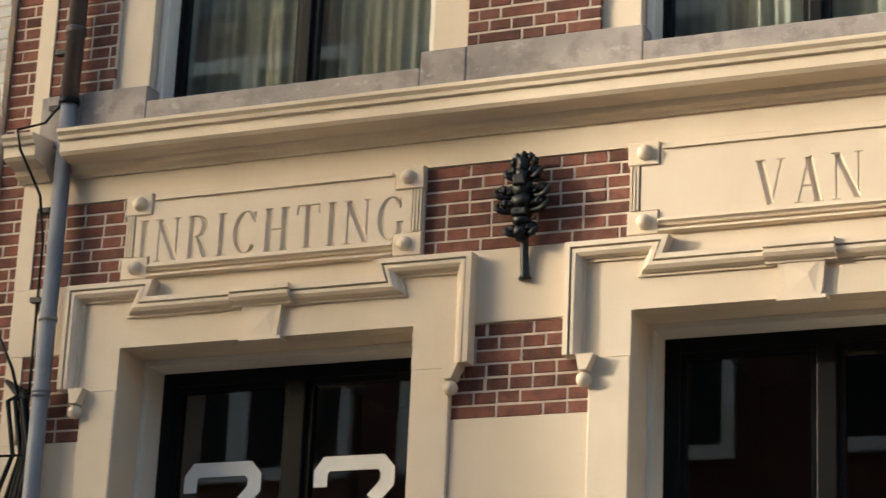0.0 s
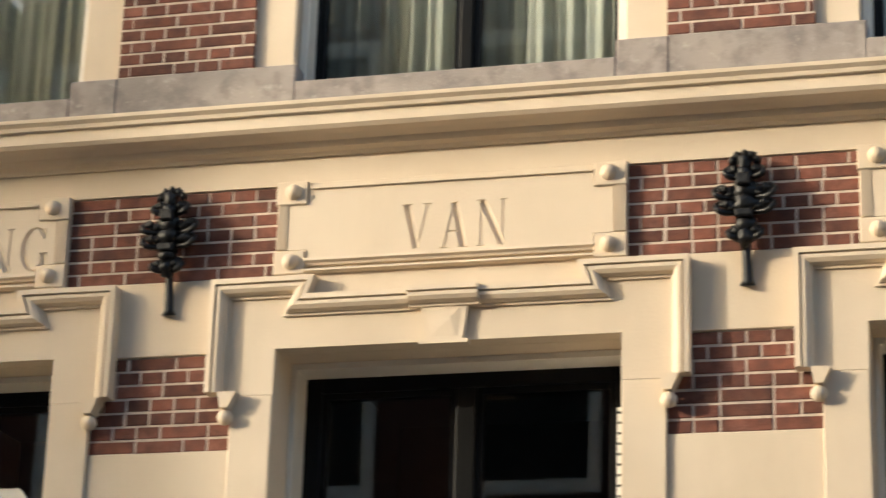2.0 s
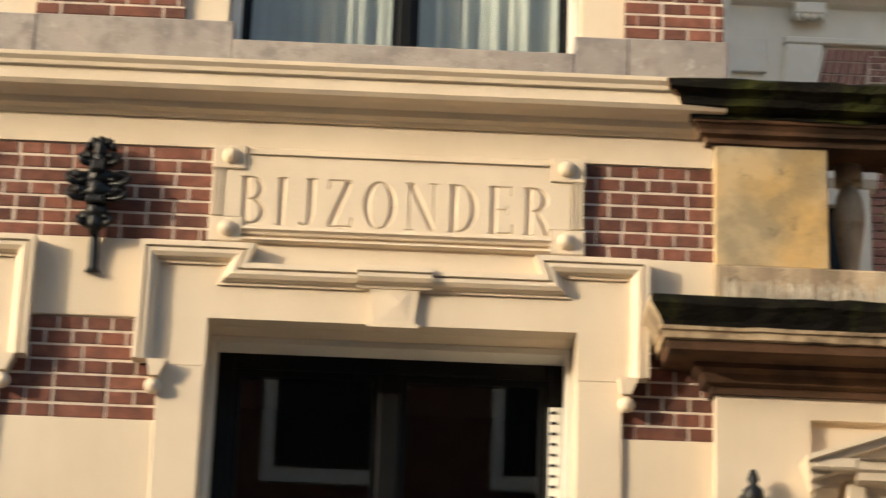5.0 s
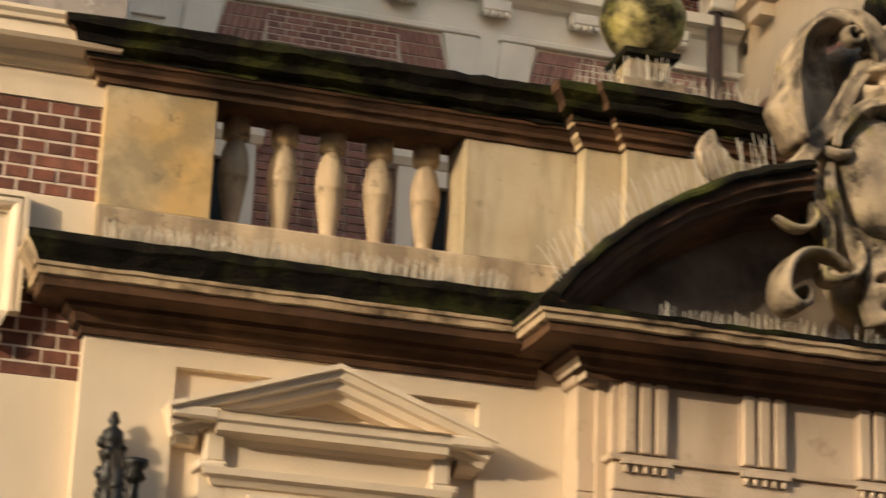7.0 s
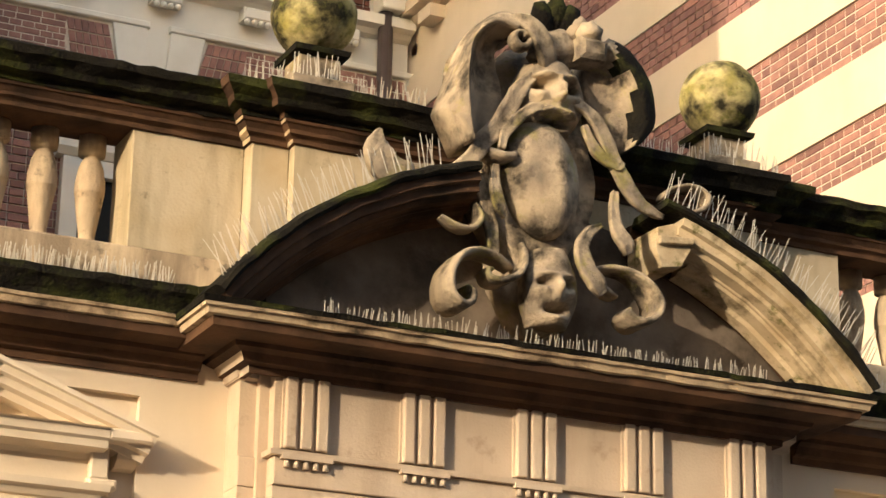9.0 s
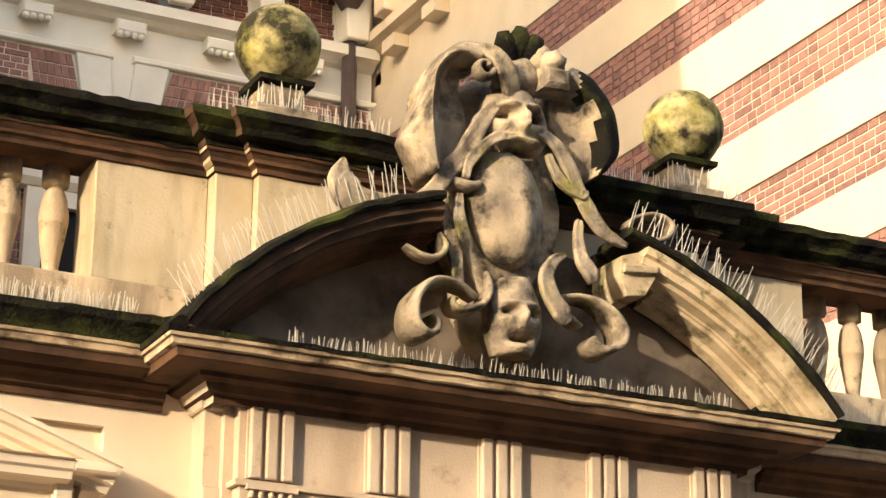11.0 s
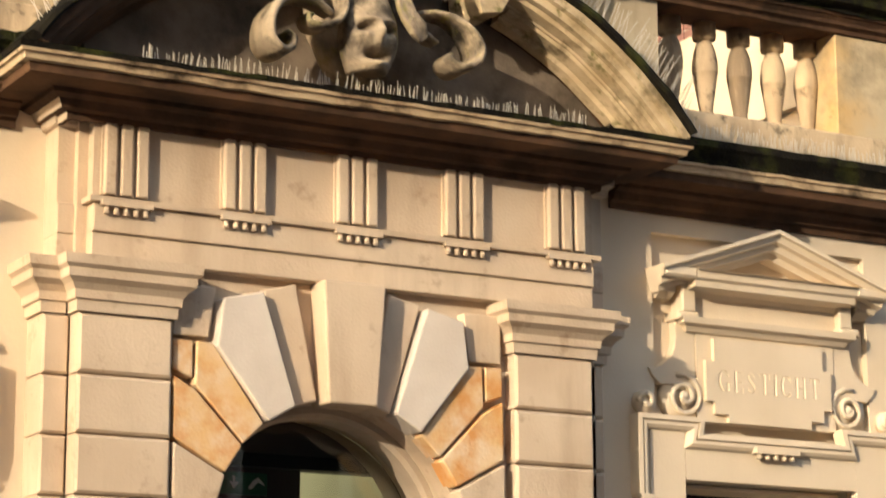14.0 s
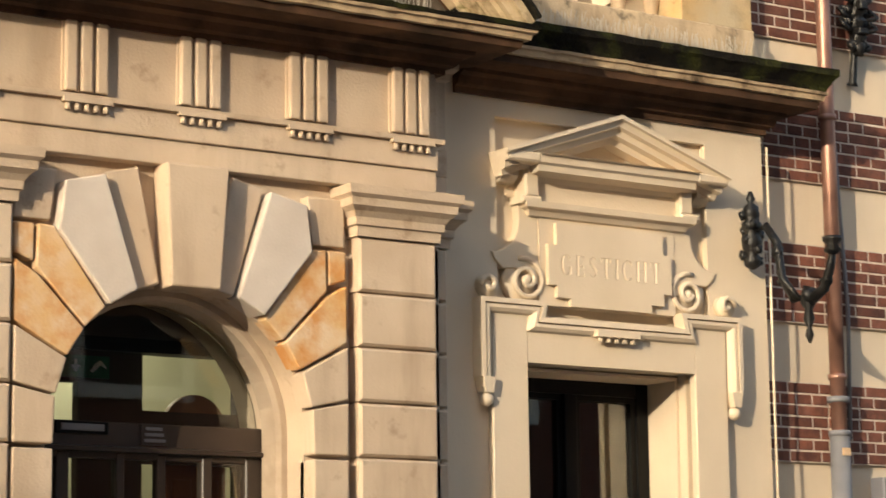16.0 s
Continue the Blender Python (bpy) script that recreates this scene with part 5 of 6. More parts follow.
    def upper(a, b):
        h = 0.12 * max(0.0, 1 - 0.8 * a * a - 0.4 * b * b) ** 0.6
        for g in (-1, 1):
            h += 0.050 * hump(a, b, g * 0.40, 0.46, 0.34, 0.10) - 0.125 * hump(a, b, g * 0.46, 0.20, 0.24, 0.14) + 0.035 * hump(a, b, g * 0.46, 0.19, 0.12, 0.06)
            h += 0.030 * hump(a, b, g * 0.55, -0.16, 0.22, 0.14) + 0.045 * hump(a, b, g * 0.45, -0.56 - 0.1 * abs(a), 0.36, 0.09)
        return h + 0.080 * hump(a, b, 0, 0.02, 0.105, 0.32) + 0.035 * hump(a, b, 0, -0.22, 0.19, 0.08) - 0.11 * hump(a, b, 0, -0.84, 0.60, 0.13)

    def lower(a, b):
        h = 0.11 * max(0.0, 1 - 0.8 * a * a - 0.35 * b * b) ** 0.6
        for g in (-1, 1):
            h += 0.030 * hump(a, b, g * 0.42, 0.26, 0.34, 0.07) - 0.085 * hump(a, b, g * 0.44, 0.06, 0.22, 0.09) + 0.025 * hump(a, b, g * 0.55, -0.18, 0.22, 0.16)
        return h + 0.055 * hump(a, b, 0, -0.06, 0.16, 0.22) - 0.120 * hump(a, b, 0.05, -0.60, 0.46, 0.11) + 0.03 * hump(a, b, 0, -0.86, 0.6, 0.10)

    # shield: a broad slab flaring round the boss and narrowing to the lower mask
    v, f, n, m = [], [], 48, 8
    for q in range(m + 1):
        for k in range(n):
            a, u = 6.2832 * k / n, q / m
            w = 0.285 * (1 + 0.06 * math.cos(a)) * (1 - 0.34 * max(0.0, -math.cos(a)) ** 3)
            drop = 0.36 + 0.20 * max(0.0, -math.cos(a)) ** 6
            v.append((cx - 0.07 + w * u * math.sin(a), y + 0.03 - 0.045 * math.sin(3.1416 * u) - 0.045 * u ** 4, 5.36 + drop * u * math.cos(a)))
    f = [(q * n + k, q * n + (k + 1) % n, (q + 1) * n + (k + 1) % n, (q + 1) * n + k) for q in range(m) for k in range(n)]
    o = len(v)
    v += [(p[0], y + 0.20, p[2]) for p in v[m * n:]]
    f += [(m * n + k, m * n + (k + 1) % n, o + (k + 1) % n, o + k) for k in range(n)] + [tuple(range(o, o + n))]
    carve("shield", Shape().add(v, f, True))
    s = Shape().ball(cx - 0.02, y + 0.15, 5.72, 0.30, 0.12, 0.36, 28, 18, 0.08).ball(cx - 0.03, y + 0.16, 5.02, 0.22, 0.12, 0.34, 24, 16, 0.08)
    carve("backing", s)
    # boss with a soft ridge, leaning a little
    v, f, n, m = [], [], 48, 20
    for q in range(m + 1):
        u = q / m
        for k in range(n):
            a = 6.2832 * k / n
            px, pz = 0.188 * math.sin(a) * math.sin(u * 1.5708), 0.278 * math.cos(a) * math.sin(u * 1.5708)
            v.append((cx - 0.075 + px - 0.06 * pz, y - 0.02 - 0.125 * max(0.0, math.cos(u * 1.5708)) ** 0.8 - 0.020 * math.exp(-((px - 0.06) / 0.05) ** 2) * math.cos(u * 1.57), 5.370 + pz))
    f = [(q * n + k, q * n + (k + 1) % n, (q + 1) * n + (k + 1) % n, (q + 1) * n + k) for q in range(m) for k in range(n)] + [tuple(m * n + k for k in range(n))]
    carve("boss", Shape().add(v, f, True), wear=0.002)
    field("mask", cx - 0.200, cx + 0.125, 5.605, 5.925, upper, y - 0.03)
    field("lower_mask", cx - 0.150, cx + 0.100, 4.69, 5.04, lower, y - 0.02)

    # wings: a hollow inside, a rim that comes forward and an outer flank that rolls back
    INNER_L = [(-0.35, 5.496), (-0.287, 5.63), (-0.269, 5.742), (-0.291, 5.834), (-0.307, 5.927), (-0.285, 6.0), (-0.208, 6.031)]
    RIM_L = [(-0.467, 5.45), (-0.492, 5.591), (-0.503, 5.736), (-0.495, 5.872), (-0.45, 5.971), (-0.361, 6.029), (-0.256, 6.018)]
    BACK_L = [(-0.557, 5.635), (-0.536, 5.707), (-0.484, 5.854), (-0.436, 5.988), (-0.376, 6.084), (-0.271, 6.148), (-0.155, 6.134)]
    INNER_R = [(0.335, 5.569), (0.246, 5.649), (0.193, 5.736), (0.166, 5.828), (0.151, 5.923), (0.157, 5.994)]
    RIM_R = [(0.335, 5.567), (0.389, 5.673), (0.38, 5.782), (0.345, 5.895), (0.262, 5.982), (0.168, 6.026)]
    BACK_R = [(0.448, 5.642), (0.514, 5.733), (0.515, 5.851), (0.482, 5.972), (0.389, 6.082), (0.271, 6.126)]
    WINGS = ((-1, INNER_L, RIM_L, BACK_L), (1, INNER_R, RIM_R, BACK_R))
    for g, inner, rim, back in WINGS:
        A, _ = smooth_line([(cx + a, -0.63, c) for a, c in inner], [0] * len(inner), 5)
        B, _ = smooth_line([(cx + a, -0.78 if g < 0 else -0.76, c) for a, c in rim], [0] * len(rim), 5)
        C, _ = smooth_line([(cx + a, -0.58, c) for a, c in back], [0] * len(back), 5)
        v, m = [], 8
        for a, b, c in zip(A, B, C):
            for q in range(m + 1):
                u = q / m
                p = a.lerp(b, u)
                v.append((p.x, a.y + (b.y - a.y) * u ** 2.2 + 0.03 * math.sin(3.1416 * u), p.z))
            for q in range(1, m + 1):
                u = q / m
                p = b.lerp(c, math.sin(u * 1.5708))
                v.append((p.x, b.y + (c.y - b.y) * (1 - math.cos(u * 1.5708)), p.z))
        w, n = 2 * m + 1, len(A) - 1
        f = [(i * w + q, i * w + q + 1, (i + 1) * w + q + 1, (i + 1) * w + q) for i in range(n) for q in range(2 * m)]
        o = len(v)
        v += [(p[0], max(p[1] + 0.04, y + 0.10), p[2]) for p in v]
        f += [tuple(o + q for q in reversed(z)) for z in f]
        edge = list(range(w)) + [i * w + w - 1 for i in range(1, n + 1)] + [n * w + q for q in range(w - 2, -1, -1)] + [i * w for i in range(n - 1, 0, -1)]
        f += [(edge[k], edge[(k + 1) % len(edge)], o + edge[(k + 1) % len(edge)], o + edge[k]) for k in range(len(edge))]
        wing = carve("wing", Shape().add(v, f, True))
        if g > 0:
            # outer rim in the black crust colour, its dirt and its shade together
            facing(wing, CRUST, lambda nn, c: c.x > cx + 0.35 or (c.z > 5.93 and c.x > cx + 0.26))
    # coil at the top of the wing, with its tail running down to the brow
    n = 30
    P = [(0.060 * (1 - 0.72 * k / n) * math.cos(2.0 - 8.2 * k / n), 0.060 * (1 - 0.72 * k / n) * math.sin(2.0 - 8.2 * k / n)) for k in range(n + 1)]
    carve("coil", Shape().tube([(cx - 0.235 + a, y - 0.12 - 0.03 * k / n, 5.985 + b) for k, (a, b) in enumerate(P)], [0.022 * (1 - 0.4 * k / n) for k in range(n + 1)], 8, flat=2.6))
    strap("coil_tail", [(-0.33, 0.12, 6.055), (-0.25, 0.16, 6.065), (-0.185, 0.17, 6.035), (-0.125, 0.15, 5.975), (-0.085, 0.12, 5.92), (-0.05, 0.08, 5.875)], [0.02, 0.030, 0.042, 0.050, 0.045, 0.02], 0.9)
    # crest: a fan of dark lobes behind a pale knot
    for k, (a, c) in enumerate(((-0.165, 6.095), (-0.115, 6.205), (-0.02, 6.245), (0.065, 6.215), (0.115, 6.165))):
        P = [Vector((cx - 0.03, y - 0.02, 5.99)).lerp(Vector((cx + a, y - 0.10, c)), q / 6) for q in range(7)]
        carve("lobe", Shape().tube(P, [0.030, 0.040, 0.048, 0.056, 0.062, 0.054, 0.026], 12, flat=0.7), CRUST if k < 4 else STATUE, wear=0.008)
    carve("crest_core", Shape().ball(cx - 0.02, y - 0.05, 6.00, 0.13, 0.08, 0.10, 20, 14, 0.3), wear=0.01)
    carve("knot", Shape().ball(cx + 0.125, y - 0.13, 6.085, 0.062, 0.06, 0.058, 16, 12, 0.25))
    carve("knot", Shape().box(cx + 0.055, cx + 0.195, y - 0.19, y - 0.02, 5.945, 6.045, 0.022), wear=0.012)

    # straps sweeping off the mask on to the arch
    strap("strap", [(-0.150, 0.10, 5.835), (-0.217, 0.10, 5.755), (-0.267, 0.10, 5.658), (-0.313, 0.10, 5.568), (-0.384, 0.10, 5.490), (-0.438, 0.10, 5.403), (-0.529, 0.08, 5.325), (-0.64, 0.06, 5.290)], [0.022, 0.038, 0.042, 0.044, 0.044, 0.036, 0.028, 0.010])
    strap("strap", [(-0.10, 0.14, 5.675), (-0.168, 0.14, 5.662), (-0.240, 0.13, 5.600), (-0.296, 0.12, 5.520), (-0.311, 0.12, 5.451)], [0.012, 0.024, 0.028, 0.024, 0.016])
    ribbon("cup", [(-0.375, 5.452), (-0.345, 5.428), (-0.299, 5.420), (-0.250, 5.432), (-0.222, 5.462)], [0.10, 0.14, 0.15, 0.14, 0.10], 0.020)
    strap("strap", [(0.030, 0.13, 5.739), (0.137, 0.13, 5.687), (0.219, 0.11, 5.587), (0.272, 0.10, 5.488), (0.348, 0.10, 5.371), (0.427, 0.09, 5.309), (0.53, 0.08, 5.282)], [0.014, 0.030, 0.036, 0.036, 0.036, 0.030, 0.012])
    strap("strap", [(0.11, 0.11, 5.640), (0.140, 0.11, 5.570), (0.190, 0.11, 5.508), (0.281, 0.11, 5.474), (0.305, 0.10, 5.504)], [0.012, 0.022, 0.026, 0.024, 0.010])
    # hangings beside the shield
    strap("hanging", [(-0.318, 0.07, 5.391), (-0.325, 0.09, 5.278), (-0.296, 0.08, 5.199), (-0.256, 0.06, 5.160)], [0.016, 0.026, 0.030, 0.010])
    strap("hanging", [(-0.385, 0.02, 5.347), (-0.348, 0.03, 5.248), (-0.315, 0.03, 5.123), (-0.292, 0.02, 4.970)], [0.026, 0.034, 0.034, 0.022])
    ribbon("curl", [(-0.56, 5.125), (-0.495, 5.082), (-0.415, 5.085), (-0.375, 5.140), (-0.395, 5.205)], [0.05, 0.08, 0.09, 0.08, 0.05], 0.013)
    strap("hanging", [(0.290, 0.06, 5.370), (0.272, 0.09, 5.255), (0.281, 0.11, 5.165), (0.318, 0.12, 5.100), (0.336, 0.11, 5.065)], [0.014, 0.026, 0.034, 0.038, 0.018], 0.9)
    strap("hanging", [(0.231, 0.04, 5.202), (0.150, 0.08, 5.148), (0.100, 0.10, 5.065), (0.112, 0.12, 4.970), (0.160, 0.13, 4.895), (0.195, 0.12, 4.850)], [0.014, 0.026, 0.034, 0.040, 0.043, 0.022], 0.9)
    # volutes at the foot: bands on edge that roll up at their ends
    ribbon("volute", [(-0.165, 5.060), (-0.160, 4.979), (-0.197, 4.902), (-0.282, 4.853), (-0.342, 4.858), (-0.352, 4.895), (-0.325, 4.902)], [0.05, 0.09, 0.12, 0.13, 0.12, 0.10, 0.09], 0.014)
    ribbon("volute", [(-0.225, 4.925), (-0.311, 4.962), (-0.412, 4.968), (-0.501, 4.925), (-0.556, 4.845), (-0.565, 4.755), (-0.525, 4.700), (-0.462, 4.712), (-0.440, 4.765), (-0.470, 4.800)], [0.08, 0.11, 0.13, 0.16, 0.19, 0.20, 0.20, 0.18, 0.15, 0.12], 0.017)
    ribbon("volute", [(0.150, 4.972), (0.260, 4.999), (0.367, 4.982), (0.446, 4.917), (0.474, 4.834), (0.440, 4.770), (0.370, 4.745), (0.325, 4.780), (0.345, 4.815)], [0.08, 0.11, 0.13, 0.16, 0.18, 0.19, 0.19, 0.16, 0.12], 0.017)
    ribbon("volute", [(0.194, 4.944), (0.252, 4.890), (0.301, 4.876)], [0.06, 0.09, 0.07], 0.013)
    # leaf and rolled end lying on the arch
    strap("leaf", [(-0.60, 0.05, 5.325), (-0.74, 0.06, 5.285), (-0.84, 0.07, 5.295), (-0.885, 0.07, 5.37), (-0.870, 0.06, 5.462)], [0.020, 0.050, 0.080, 0.065, 0.006], 0.5)
    ribbon("rolled_end", [(0.545, 5.375), (0.575, 5.335), (0.650, 5.322), (0.735, 5.352), (0.760, 5.410), (0.715, 5.450), (0.640, 5.452), (0.575, 5.425), (0.548, 5.385)], [0.09, 0.10, 0.11, 0.12, 0.12, 0.11, 0.10, 0.09, 0.09], 0.012)


cartouche()


# ---- bird spikes: clear pins in long strips ----
def spikes(spots, seed, label):
    rng = random.Random(seed)
    s = Shape()
    for x, y, z, *lean in spots:
        h, a, b = rng.uniform(0.085, 0.12), rng.uniform(-0.018, 0.018), rng.uniform(-0.04, 0.015)
        if lean:
            h, a = h * 1.25, a + 0.10 * lean[0]
        r = 0.0032
        s.add([(x - r, y, z), (x + r, y, z), (x, y + r, z), (x + a - r * 0.6, y + b, z + h), (x + a + r * 0.6, y + b, z + h), (x + a, y + b + r, z + h)], [(0, 1, 4, 3), (1, 2, 5, 4), (2, 0, 3, 5), (3, 4, 5)])
    return tagged(part("bird_spikes", s, PIN), label, "bird spikes", "", "stuff")


rng = random.Random(3)
spots = []
for g in (-1, 1):
    spots += [(AX + g * (1.66 + 1.75 * k / 300), AY - 0.02 - rng.uniform(0.01, 0.13), 4.722) for k in range(300)]
    spots += [(AX + g * (0.55 + 0.85 * k / 70), -0.30 + rng.uniform(-0.08, 0.03), 5.712) for k in range(70)]
for a0, a1 in ((-50, -17), (14, 50)):
    for k in range(70):
        a = radians(a0 + (a1 - a0) * k / 70)
        spots.append((AX + (AR + 0.034) * math.sin(a), CY - 0.26 - rng.uniform(0, 0.06), AZ + (AR + 0.034) * math.cos(a), math.sin(a) + rng.uniform(-0.22, 0.22)))
for k in range(170):
    spots.append((AX - 1.12 + 2.2 * k / 170, CY - 0.225 + rng.uniform(-0.02, 0.02), 4.550))
for g in (-1, 1):
    spots += [(AX + g * 1.075 + rng.uniform(-0.15, 0.15), -0.36 + rng.uniform(-0.01, 0.02), 5.775) for k in range(16)]
spikes(spots, 8, "rows of thin clear bird spikes along the stone ledges")

# ---- the doorway: fanlight, door and lit hall ----
structure("hall", Shape().box(3.5, 6.2, 1.62, 1.67, 0, 3.6).box(3.45, 3.5, 0.40, 1.67, 0, 3.6).box(6.2, 6.24, 0.40, 1.67, 0, 3.6).box(3.45, 6.24, 0.40, 1.67, 3.6, 3.65), HALL, "pale painted entrance hall behind the door", "wall")
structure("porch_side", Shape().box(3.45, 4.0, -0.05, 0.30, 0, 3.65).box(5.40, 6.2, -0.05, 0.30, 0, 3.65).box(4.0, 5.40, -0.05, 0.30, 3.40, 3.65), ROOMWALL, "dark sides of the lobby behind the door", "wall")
DY = -0.03
door = tagged(new("door_1"), "brown painted door with glazed panels under an arched fanlight", "door", "", "structure")
part("transom", Shape().box(DX - 0.60, DX + 0.62, DY, DY + 0.07, 2.583, 2.705, 0.006), DARKWOOD, door)
part("transom_ledge", Shape().sweep([(DX - 0.60, DY, 0), (DX + 0.62, DY, 0)], [(0, 2.57), (0.025, 2.575), (0.03, 2.592), (0, 2.60)], UP), DARKWOOD, door)
for x0, x1 in ((4.05, 4.15), (4.275, 4.335), (4.56, 4.60), (4.76, 4.80), (4.98, 5.03), (5.20, 5.33)):
    part("stile", Shape().box(x0, x1, DY + 0.005, DY + 0.06, 0.05, 2.57, 0.005), DARKWOOD, door)
part("top_rail", Shape().box(4.15, 5.20, DY + 0.01, DY + 0.055, 2.545, 2.575, 0.004), DARKWOOD, door)
lp = part("letter_plate", Shape().box(4.262, 4.512, DY - 0.014, DY + 0.002, 2.648, 2.700, 0.004), BLACK, door)
part("letter_flap", Shape().box(4.285, 4.49, DY - 0.020, DY - 0.013, 2.660, 2.690, 0.003), ZINC, lp)
pl = part("name_plate", Shape().box(4.672, 4.80, DY - 0.010, DY + 0.002, 2.610, 2.698), DARKWOOD, door)
for k in range(3):
    part("plate_bar", Shape().box(4.684 + 0.004 * k, 4.788 - 0.008 * k, DY - 0.014, DY - 0.009, 2.622 + k * 0.026, 2.636 + k * 0.026), ZINC, pl)
g_ = part("fanlight_pane", Shape().prism([(DX + 0.56, 2.70), (DX - 0.56, 2.70)] + arc(DX, DZ, DR - 0.05, -85, 85, 24), DY + 0.03, DY + 0.036), GLASS, door)
g_.visible_shadow = False
for x0, x1 in ((4.15, 4.275), (4.335, 4.56), (4.60, 4.76), (4.80, 4.98), (5.03, 5.20)):
    g_ = part("pane", Shape().box(x0, x1, DY + 0.03, DY + 0.036, 0.9, 2.545), GLASS, door)
    g_.visible_shadow = False
# lobby wall: plaster lunette over a dark beam, with openings to the lit hall
lb = tagged(new("wall_lobby"), "dark inner lobby wall with openings to the lit hall", "wall", "", "structure")
part("lunette", Shape().box(3.9, 5.6, 0.30, 0.36, 3.125, 3.6), DARKWOOD, lb)
part("beam", Shape().box(3.9, 5.6, 0.27, 0.37, 3.062, 3.124), BLACK, lb)
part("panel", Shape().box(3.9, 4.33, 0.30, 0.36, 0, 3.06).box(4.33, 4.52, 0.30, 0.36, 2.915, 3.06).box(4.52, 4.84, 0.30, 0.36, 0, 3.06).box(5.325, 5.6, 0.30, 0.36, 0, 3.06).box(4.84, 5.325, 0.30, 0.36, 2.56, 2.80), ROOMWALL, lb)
dw = thing("inner_door", "varnished wooden round-topped inner door in the hall", "door")
part("leaf", Shape().prism([(4.99, 0.0), (5.31, 0.0)] + arc(5.15, 2.735, 0.16, 90, -90, 14), 0.38, 0.42), WOOD, dw)
part("panel", Shape().box(5.03, 5.13, 0.365, 0.38, 1.2, 2.5, 0.006).box(5.17, 5.27, 0.365, 0.38, 1.2, 2.5, 0.006), WOOD, dw)
sg = thing("exit_sign", "green exit sign hanging in the lobby", "sign")
part("plate", Shape().box(4.40, 4.655, 0.262, 0.275, 2.930, 3.03), SIGNGREEN, sg)
part("pictogram", Shape().prism([(4.56, 2.96), (4.575, 2.955), (4.61, 2.99), (4.64, 2.975), (4.635, 2.985), (4.61, 3.01), (4.585, 2.995)], 0.256, 0.262).prism([(4.47, 2.985), (4.49, 2.955), (4.51, 2.985), (4.495, 2.985), (4.495, 3.01), (4.485, 3.01), (4.485, 2.985)], 0.256, 0.262), SIGNWHITE, sg)
part("hanger", Shape().box(4.52, 4.53, 0.262, 0.275, 3.03, 3.07), BLACK, sg)
# ceiling lamp assumed, none is visible: added to brighten the hall
lm = thing("hall_lamp", "assumed white opal ceiling lamp, itself unseen, lighting the entrance hall", "lamp")
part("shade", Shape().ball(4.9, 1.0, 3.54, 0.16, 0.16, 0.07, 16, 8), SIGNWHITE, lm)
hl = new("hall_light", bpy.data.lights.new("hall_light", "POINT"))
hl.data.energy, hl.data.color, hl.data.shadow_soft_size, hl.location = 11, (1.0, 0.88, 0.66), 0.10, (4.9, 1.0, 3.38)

# ---- the banded wing beyond the portal ----
structure("wall_east", Shape().box(PR + 0.02, 16, 0.0, 0.4, 0, 11.5).box(8.37, 16, 0.4, 13, 0, 11.5), CREAM, "cream plaster and brick banded wall of the far wing", "wall")
e = 80
for z0, z1 in ((2.668, 3.092), (3.408, 3.838), (4.18, 4.61), (4.955, 5.39), (1.93, 2.36), (5.7, 6.1)):
    brick_field("brick_course_%d" % (e - 79), PR + 0.022, 10.4, z0, z1, -0.02, e, "red brick band between cream plaster bands")
    e += 1
anchor(8.98, 5.12, 0.055)
pipe = thing("drain_pipe", "copper drain pipe with grey foot on the banded wall", "drain pipe")
part("copper_pipe", Shape().tube([(8.72, -0.10, 2.80), (8.72, -0.10, 4.50), (8.72, -0.10, 9.0)], 0.041, 16), COPPER, pipe, "weathered copper pipe")
part("foot_pipe", Shape().tube([(8.72, -0.10, 0), (8.72, -0.10, 2.82)], 0.054, 16), ZINC, pipe, "grey zinc foot")
for z in (4.53, 3.0, 2.82, 3.12):
    part("collar", Shape().tube([(8.72, -0.10, z - 0.015), (8.72, -0.10, z + 0.015)], 0.060 if z < 3.05 else 0.050, 16), ZINC if z < 3.05 else COPPER, pipe)
part("sticker", Shape().box(8.69, 8.74, -0.160, -0.148, 2.70, 2.74), SAND_PINK, pipe, "small yellow sticker")
cab = thing("cable", "thin grey cable running up the banded wall", "cable")
part("wire", Shape().tube([(8.84, -0.05, 2.8), (8.86, -0.05, 3.5), (8.83, -0.05, 4.0), (8.80, -0.06, 4.4)], 0.012, 6), ZINC, cab)
cab = thing("cable", "thin pale cable at the corner of the portal", "cable")
part("wire", Shape().tube([(PR + 0.015, -0.17, 1.5), (PR + 0.015, -0.17, 3.0), (PR + 0.02, -0.17, 4.3)], 0.007, 6), CREAM, cab)

bx = thing("meter_box", "small grey metal box on the banded wall", "box")
part("case", Shape().box(9.02, 9.30, -0.10, 0.0, 2.2, 2.60, 0.01), ZINC, bx)

